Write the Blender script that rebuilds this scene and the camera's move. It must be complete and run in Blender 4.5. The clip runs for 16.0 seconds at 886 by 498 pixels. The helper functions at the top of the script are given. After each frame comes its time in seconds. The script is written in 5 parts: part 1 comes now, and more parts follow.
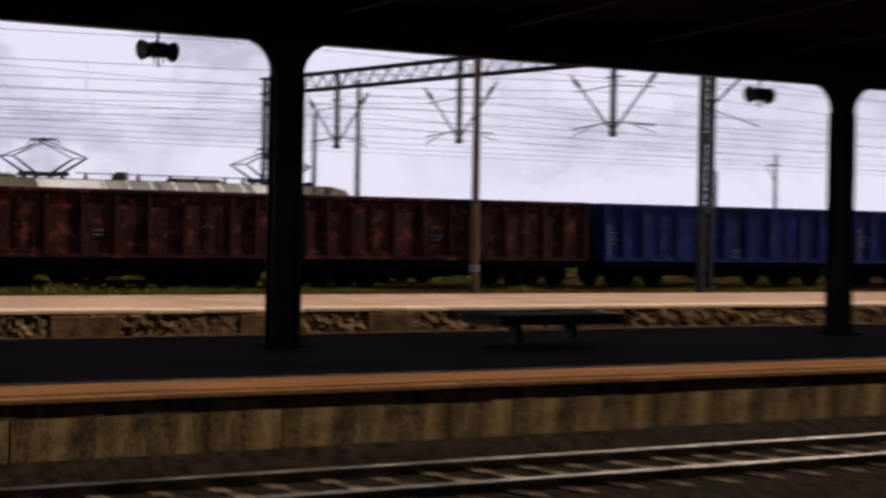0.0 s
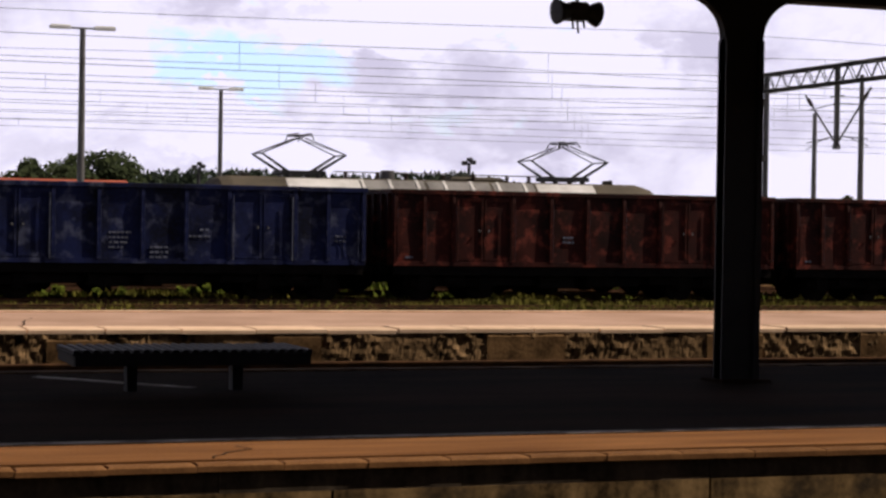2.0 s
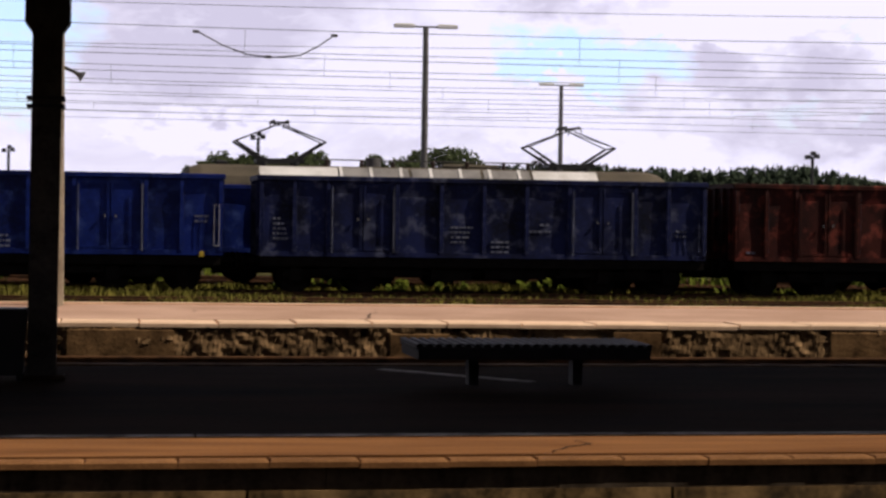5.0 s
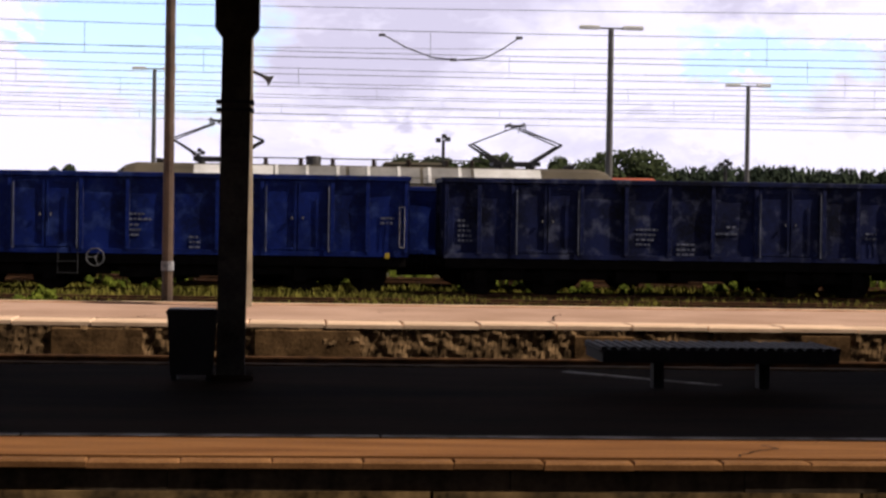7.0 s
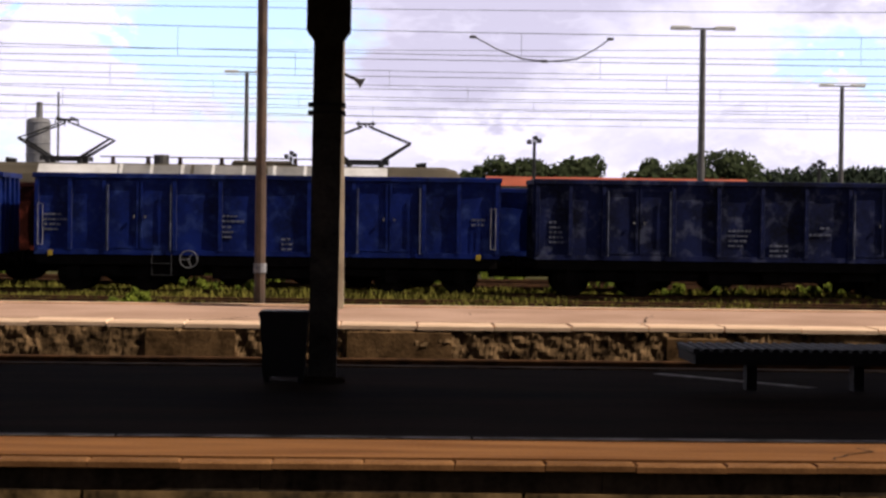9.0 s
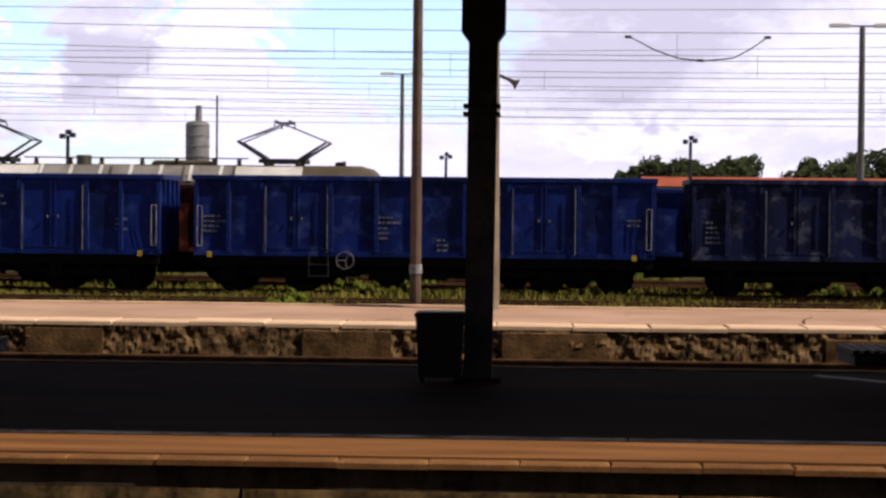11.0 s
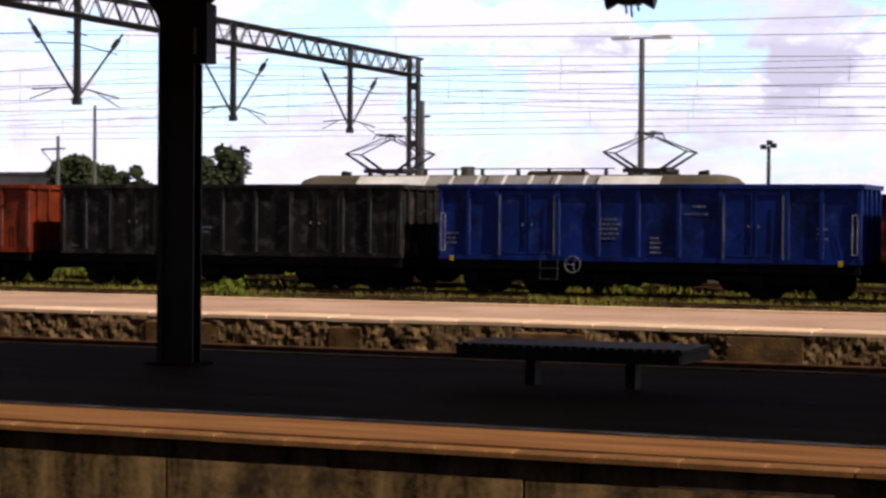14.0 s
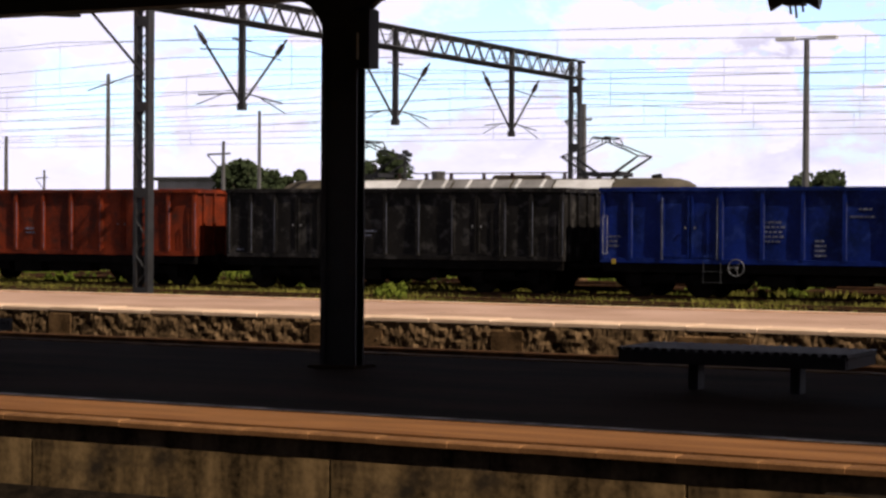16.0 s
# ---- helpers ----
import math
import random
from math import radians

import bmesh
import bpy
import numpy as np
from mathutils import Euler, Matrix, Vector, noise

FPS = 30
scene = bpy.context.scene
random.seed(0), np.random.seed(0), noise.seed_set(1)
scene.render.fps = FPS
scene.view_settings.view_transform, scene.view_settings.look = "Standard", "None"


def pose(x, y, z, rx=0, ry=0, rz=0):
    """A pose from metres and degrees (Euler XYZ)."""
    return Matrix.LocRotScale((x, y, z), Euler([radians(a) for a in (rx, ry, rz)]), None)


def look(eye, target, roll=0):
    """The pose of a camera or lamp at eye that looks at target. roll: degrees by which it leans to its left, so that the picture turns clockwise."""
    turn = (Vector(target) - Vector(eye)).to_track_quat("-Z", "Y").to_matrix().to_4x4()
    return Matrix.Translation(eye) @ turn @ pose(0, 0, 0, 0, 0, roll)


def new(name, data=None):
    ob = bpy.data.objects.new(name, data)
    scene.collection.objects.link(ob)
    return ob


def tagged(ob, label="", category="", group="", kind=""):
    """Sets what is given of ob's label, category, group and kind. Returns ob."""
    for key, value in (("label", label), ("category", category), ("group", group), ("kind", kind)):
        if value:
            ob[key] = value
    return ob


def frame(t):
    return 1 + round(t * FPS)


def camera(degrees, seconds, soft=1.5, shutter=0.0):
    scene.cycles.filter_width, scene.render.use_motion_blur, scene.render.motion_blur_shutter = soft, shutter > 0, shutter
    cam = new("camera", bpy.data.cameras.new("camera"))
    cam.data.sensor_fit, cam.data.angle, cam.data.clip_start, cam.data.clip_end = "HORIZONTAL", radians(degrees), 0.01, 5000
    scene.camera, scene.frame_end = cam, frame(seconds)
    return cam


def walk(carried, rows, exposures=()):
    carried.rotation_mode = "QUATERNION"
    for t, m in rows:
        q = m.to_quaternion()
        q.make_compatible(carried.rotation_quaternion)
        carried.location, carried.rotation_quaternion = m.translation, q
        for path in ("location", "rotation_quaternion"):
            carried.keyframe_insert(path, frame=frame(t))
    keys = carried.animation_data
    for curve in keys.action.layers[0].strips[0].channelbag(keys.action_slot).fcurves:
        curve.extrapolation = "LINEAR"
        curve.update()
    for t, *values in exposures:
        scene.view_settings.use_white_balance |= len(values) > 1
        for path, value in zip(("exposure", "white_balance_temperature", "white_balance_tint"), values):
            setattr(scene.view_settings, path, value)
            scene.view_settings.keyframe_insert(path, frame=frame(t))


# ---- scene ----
# Camera: a hand-held stand, panning from right to left; t, yaw, pitch, lean in degrees.
EYE = (0.0, 0.0, 2.2)
FOV = 25.45
ROWS = (
    (0.0, 34.57, -0.60, 1.06),
    (0.3, 27.60, -0.62, 1.33),
    (0.5, 23.62, -0.66, 1.31),
    (1.0, 19.74, -0.61, 0.83),
    (1.5, 19.79, -0.60, 0.92),
    (2.0, 19.79, -0.60, 0.91),
    (2.5, 19.79, -0.59, 0.93),
    (3.0, 16.70, -0.68, 0.95),
    (3.5, 15.86, -0.73, 0.95),
    (4.0, 14.46, -0.88, 0.96),
    (4.5, 12.52, -0.92, 0.99),
    (5.0, 9.89, -0.89, 0.85),
    (5.2, 8.82, -0.89, 0.83),
    (7.3, 4.41, -0.90, 0.83),
    (7.5, 4.39, -0.89, 0.80),
    (8.0, 4.17, -0.91, 0.80),
    (8.5, 2.50, -0.91, 0.72),
    (9.0, 1.84, -0.89, 0.73),
    (9.2, 1.19, -0.92, 0.72),
    (11.3, -2.80, -0.91, 0.55),
    (11.5, -2.85, -0.91, 0.55),
    (12.0, -5.36, -0.91, 0.50),
    (12.5, -8.61, -0.92, 0.85),
    (12.9, -12.27, -0.92, 0.86),
    (13.0, -13.55, -0.90, 0.74),
    (13.3, -16.32, -0.90, 0.61),
    (13.5, -17.74, -0.89, 0.48),
    (13.8, -20.98, -0.82, 0.29),
    (14.0, -22.94, -0.79, 0.45),
    (14.5, -24.07, -0.73, 0.29),
    (15.0, -26.49, -0.69, 0.31),
    (15.5, -27.30, -0.67, 0.14),
    (16.0, -27.66, -0.72, 0.34),
)
BACK = {0.0: (-3.24, -4.39, 0.04), 0.3: (0.1, 0.2, -0.02), 0.5: (0.1, 0.2, -0.04)}


def aim(yaw, pitch, lean, shift=(0, 0, 0)):
    a, b = radians(yaw), radians(pitch)
    eye = Vector(EYE) + Vector(shift)
    return look(eye, eye + Vector((math.sin(a) * math.cos(b), math.cos(a) * math.cos(b), math.sin(b))), lean)


cam = camera(FOV, 16.0, soft=2.6, shutter=0.2)
walk(cam, [(t, aim(y, p, r, BACK.get(t, (0, 0, 0)))) for t, y, p, r in ROWS], exposures=[(0.0, -0.32, 6500, 15), (0.6, -0.12, 6500, 15), (5.0, -0.08, 6500, 15), (7.5, 0.05, 6500, 15), (12.5, 0.05, 6500, 15), (16.0, 0.0, 6500, 15)])

# ---- light ----
SUN_FROM = Vector((0.70, -0.165, 0.70)).normalized()
sun_data = bpy.data.lights.new("sun", "SUN")
sun_data.energy, sun_data.angle, sun_data.color = 5.0, radians(0.5), (1.0, 0.89, 0.73)
sun = new("sun", sun_data)
sun.matrix_world = look(SUN_FROM * 50, (0, 0, 0))


# Gaps of blue and grey cloud bellies low over the yard: azimuth, elevation, half width, half height in degrees, strength.
BLUE_GAPS = ((-4.6, 5.6, 3.2, 2.0, 1.0), (-3.6, 3.4, 1.8, 0.9, 0.8), (13.8, 4.6, 2.6, 1.1, 0.95), (16.6, 5.2, 1.2, 0.8, 0.6), (-22.4, 4.0, 2.2, 1.2, 1.0), (-22.0, 2.4, 2.4, 0.7, 0.8), (-26.5, 5.2, 1.9, 1.6, 1.0), (-33.0, 4.6, 2.4, 1.4, 0.95), (-37.0, 3.2, 2.0, 1.2, 0.8), (-16.0, 6.2, 1.8, 0.6, 0.9), (-10.6, 6.5, 1.4, 0.6, 0.9), (-15.2, 4.6, 1.6, 1.0, 0.8), (-30.2, 2.8, 2.2, 0.8, 0.8), (22.0, 5.6, 1.4, 0.5, 0.4), (-20.0, 6.8, 2.4, 0.6, 0.8), (-28.5, 3.8, 1.6, 0.8, 0.8), (-13.0, 2.0, 3.0, 0.5, 0.6), (20.0, 3.0, 2.0, 0.4, 0.45))
WHITE_PUFFS = ((9.4, 4.2, 2.2, 1.15, 1.0), (13.3, 3.5, 0.6, 0.9, 1.0), (18.4, 5.8, 2.6, 0.8, 1.0), (24.0, 5.0, 2.4, 1.0, 0.9), (-9.3, 4.6, 2.0, 1.9, 1.0), (-8.2, 2.6, 2.2, 0.8, 1.0), (-20.8, 5.8, 1.8, 0.7, 1.0), (-18.3, 3.9, 1.6, 1.1, 1.0), (-17.2, 5.4, 0.9, 0.6, 1.0), (-14.2, 4.0, 0.9, 0.4, 0.9), (-24.8, 3.0, 1.4, 0.8, 0.9), (-31.8, 5.8, 1.1, 0.6, 1.0), (-34.6, 3.9, 1.2, 0.8, 0.9), (3.2, 2.4, 2.6, 0.7, 0.8), (14.6, 2.2, 3.0, 0.5, 0.7), (33.0, 4.8, 2.4, 1.0, 0.8), (22.0, 6.6, 3.0, 0.6, 0.9))
GREY_BELLIES = ((2.6, 4.4, 3.0, 1.2, 1.0), (3.6, 6.4, 3.4, 0.7, 1.0), (-12.2, 4.4, 2.2, 1.3, 0.9), (18.2, 4.1, 2.8, 0.8, 0.95), (20.5, 2.6, 3.6, 0.6, 0.5), (27.5, 5.6, 2.0, 1.0, 0.7), (29.0, 3.0, 4.0, 0.7, 0.5), (37.0, 5.4, 3.0, 0.8, 0.5), (41.0, 2.8, 4.0, 0.7, 0.5), (23.5, 2.4, 2.6, 0.6, 0.7), (12.8, 6.6, 1.8, 0.5, 0.8), (-15.8, 2.4, 2.0, 0.7, 0.4), (-23.0, 1.6, 3.0, 0.6, 0.4), (10.0, 2.0, 4.0, 0.5, 0.4), (-19.2, 5.2, 0.9, 0.6, 0.5), (46.0, 4.6, 3.0, 1.0, 0.5))


def sky_world():
    w = bpy.data.worlds.new("sky")
    scene.world = w
    w.use_nodes = True
    n, l = w.node_tree.nodes, w.node_tree.links
    n.clear()

    def calc(op, a, b=None, c=None):
        node = n.new("ShaderNodeMath")
        node.operation = op
        for k, v in enumerate((a, b, c)):
            if v is None:
                continue
            if isinstance(v, (int, float)):
                node.inputs[k].default_value = v
            else:
                l.new(v, node.inputs[k])
        return node.outputs[0]

    out, bg = n.new("ShaderNodeOutputWorld"), n.new("ShaderNodeBackground")
    sky = n.new("ShaderNodeTexSky")
    sky.sky_type, sky.sun_disc = "NISHITA", False
    sky.sun_elevation = math.asin(SUN_FROM.z)
    sky.sun_rotation = math.atan2(SUN_FROM.x, SUN_FROM.y)
    co, mp, sep = n.new("ShaderNodeTexCoord"), n.new("ShaderNodeMapping"), n.new("ShaderNodeSeparateXYZ")
    mp.inputs["Scale"].default_value = (1.0, 1.0, 1.9)
    mp.inputs["Location"].default_value = (0.35, 0.1, 0.2)
    l.new(co.outputs["Generated"], mp.inputs["Vector"])
    l.new(co.outputs["Generated"], sep.inputs["Vector"])

    def cloud_noise(scale, detail, rough, bend):
        node = n.new("ShaderNodeTexNoise")
        node.inputs["Scale"].default_value, node.inputs["Detail"].default_value, node.inputs["Roughness"].default_value = scale, detail, rough
        node.inputs["Distortion"].default_value = bend
        l.new(mp.outputs["Vector"], node.inputs["Vector"])
        return node.outputs["Fac"]

    big, shade, puff, fray = cloud_noise(9.0, 8.0, 0.55, 0.4), cloud_noise(14.0, 8.0, 0.56, 0.5), cloud_noise(26.0, 7.0, 0.58, 0.3), cloud_noise(38.0, 6.0, 0.6, 0.2)
    deg = 180 / math.pi
    az = calc("MULTIPLY", calc("ARCTAN2", sep.outputs["X"], sep.outputs["Y"]), deg)
    el = calc("MULTIPLY", calc("ARCSINE", sep.outputs["Z"]), deg)
    # ragged edges: the directions are stirred by noise before the gaps and bellies are laid out
    az = calc("MULTIPLY_ADD", calc("SUBTRACT", puff, 0.5), 9.0, az)
    el = calc("MULTIPLY_ADD", calc("SUBTRACT", fray, 0.5), 3.6, el)

    def laid_out(places):
        total = None
        for a, e, wa, we, k in places:
            dx = calc("DIVIDE", calc("SUBTRACT", az, a), wa)
            dy = calc("DIVIDE", calc("SUBTRACT", el, e), we)
            d2 = calc("MULTIPLY_ADD", dx, dx, calc("MULTIPLY", dy, dy))
            g = calc("MULTIPLY", calc("EXPONENT", calc("MULTIPLY", d2, -0.8)), k)
            total = g if total is None else calc("MAXIMUM", total, g)
        return total

    edge = n.new("ShaderNodeMapRange")
    edge.inputs["From Min"].default_value, edge.inputs["From Max"].default_value = 0.30, 0.55
    l.new(laid_out(WHITE_PUFFS), edge.inputs["Value"])
    white = edge.outputs["Result"]
    gap = calc("MULTIPLY_ADD", white, -0.7, calc("MULTIPLY_ADD", calc("SUBTRACT", big, 0.5), -0.9, laid_out(BLUE_GAPS)))
    belly = calc("MULTIPLY_ADD", white, -0.55, calc("MULTIPLY_ADD", calc("SUBTRACT", shade, 0.5), -1.9, laid_out(GREY_BELLIES)))
    cover, tone = n.new("ShaderNodeValToRGB"), n.new("ShaderNodeValToRGB")
    e = cover.color_ramp.elements
    e[0].position, e[0].color = 0.20, (1, 1, 1, 1)
    e[1].position, e[1].color = 0.62, (0.08, 0.08, 0.08, 1)
    e = tone.color_ramp.elements
    e[0].position, e[0].color = 0.0, (9.9, 9.7, 11.4, 1)
    e[1].position, e[1].color = 0.72, (6.9, 6.65, 8.4, 1)
    blue = n.new("ShaderNodeMixRGB")
    blue.blend_type = "MULTIPLY"
    blue.inputs["Fac"].default_value = 1.0
    blue.inputs["Color2"].default_value = (1.85, 2.1, 2.62, 1)
    mix = n.new("ShaderNodeMixRGB")
    # unseen cloud overhead, greyer from below, is dimmed further to cut the fill light
    thin, dim = n.new("ShaderNodeMapRange"), n.new("ShaderNodeMixRGB")
    thin.inputs["From Min"].default_value, thin.inputs["From Max"].default_value = 0.12, 0.42
    thin.inputs["To Min"].default_value, thin.inputs["To Max"].default_value = 1.0, 0.10
    dim.blend_type = "MULTIPLY"
    dim.inputs["Fac"].default_value = 1.0
    l.new(sep.outputs["Z"], thin.inputs["Value"])
    l.new(gap, cover.inputs["Fac"])
    l.new(belly, tone.inputs["Fac"])
    l.new(tone.outputs["Color"], dim.inputs["Color1"])
    l.new(thin.outputs["Result"], dim.inputs["Color2"])
    l.new(sky.outputs["Color"], blue.inputs["Color1"])
    l.new(cover.outputs["Color"], mix.inputs["Fac"])
    l.new(blue.outputs["Color"], mix.inputs["Color1"])
    l.new(dim.outputs["Color"], mix.inputs["Color2"])
    l.new(mix.outputs["Color"], bg.inputs["Color"])
    l.new(bg.outputs["Background"], out.inputs["Surface"])
    bg.inputs["Strength"].default_value = 0.1


sky_world()


# ---- materials ----
def material(name, base, other=None, rough=0.8, metal=0.0, scale=3.0, fine=40.0, bump=0.3, amount=0.6, streak=None, vary=0.0, rust=None, rust_at=0.62, spec=None):
    """Two scales of noise between two colours, optional vertical streaks and rust spots, fine relief."""
    m = bpy.data.materials.new(name)
    m.use_nodes = True
    n, l = m.node_tree.nodes, m.node_tree.links
    p = n["Principled BSDF"]
    p.inputs["Roughness"].default_value, p.inputs["Metallic"].default_value = rough, metal
    p.inputs["Specular IOR Level"].default_value = spec if spec is not None else 0.03 if rough >= 0.8 else 0.3 if metal == 0 else 0.5
    other = other or tuple(c * 0.6 for c in base)
    co, mp = n.new("ShaderNodeTexCoord"), n.new("ShaderNodeMapping")
    if streak:
        mp.inputs["Scale"].default_value = streak
    l.new(co.outputs["Object"], mp.inputs["Vector"])
    a, b = n.new("ShaderNodeTexNoise"), n.new("ShaderNodeTexNoise")
    a.inputs["Scale"].default_value, a.inputs["Detail"].default_value = scale, 6.0
    b.inputs["Scale"].default_value, b.inputs["Detail"].default_value = fine, 3.0
    l.new(mp.outputs["Vector"], a.inputs["Vector"])
    l.new(co.outputs["Object"], b.inputs["Vector"])
    add = n.new("ShaderNodeMath")
    add.operation = "MULTIPLY_ADD"
    add.inputs[1].default_value = 0.35
    l.new(b.outputs["Fac"], add.inputs[0])
    l.new(a.outputs["Fac"], add.inputs[2])
    ra = n.new("ShaderNodeValToRGB")
    ra.color_ramp.elements[0].position, ra.color_ramp.elements[1].position = 0.67 - 0.28 * amount, 0.67 + 0.28 * amount
    ra.color_ramp.elements[0].color, ra.color_ramp.elements[1].color = (*other, 1), (*base, 1)
    l.new(add.outputs[0], ra.inputs["Fac"])
    col = ra.outputs["Color"]
    if rust:
        c = n.new("ShaderNodeTexNoise")
        c.inputs["Scale"].default_value, c.inputs["Detail"].default_value, c.inputs["Roughness"].default_value = scale * 2.6, 9.0, 0.62
        l.new(co.outputs["Object"], c.inputs["Vector"])
        rr = n.new("ShaderNodeValToRGB")
        rr.color_ramp.elements[0].position, rr.color_ramp.elements[1].position = rust_at - 0.1, rust_at + 0.1
        mx = n.new("ShaderNodeMixRGB")
        mx.inputs["Color2"].default_value = (*rust, 1)
        l.new(c.outputs["Fac"], rr.inputs["Fac"])
        l.new(rr.outputs["Color"], mx.inputs["Fac"])
        l.new(col, mx.inputs["Color1"])
        col = mx.outputs["Color"]
    if vary:
        oi, hsv, mr = n.new("ShaderNodeObjectInfo"), n.new("ShaderNodeHueSaturation"), n.new("ShaderNodeMapRange")
        mr.inputs["To Min"].default_value, mr.inputs["To Max"].default_value = 1 - vary, 1 + vary
        l.new(oi.outputs["Random"], mr.inputs["Value"])
        l.new(mr.outputs["Result"], hsv.inputs["Value"])
        l.new(col, hsv.inputs["Color"])
        col = hsv.outputs["Color"]
    l.new(col, p.inputs["Base Color"])
    if bump:
        bu = n.new("ShaderNodeBump")
        bu.inputs["Strength"].default_value, bu.inputs["Distance"].default_value = bump, 0.02
        l.new(add.outputs[0], bu.inputs["Height"])
        l.new(bu.outputs["Normal"], p.inputs["Normal"])
    return m


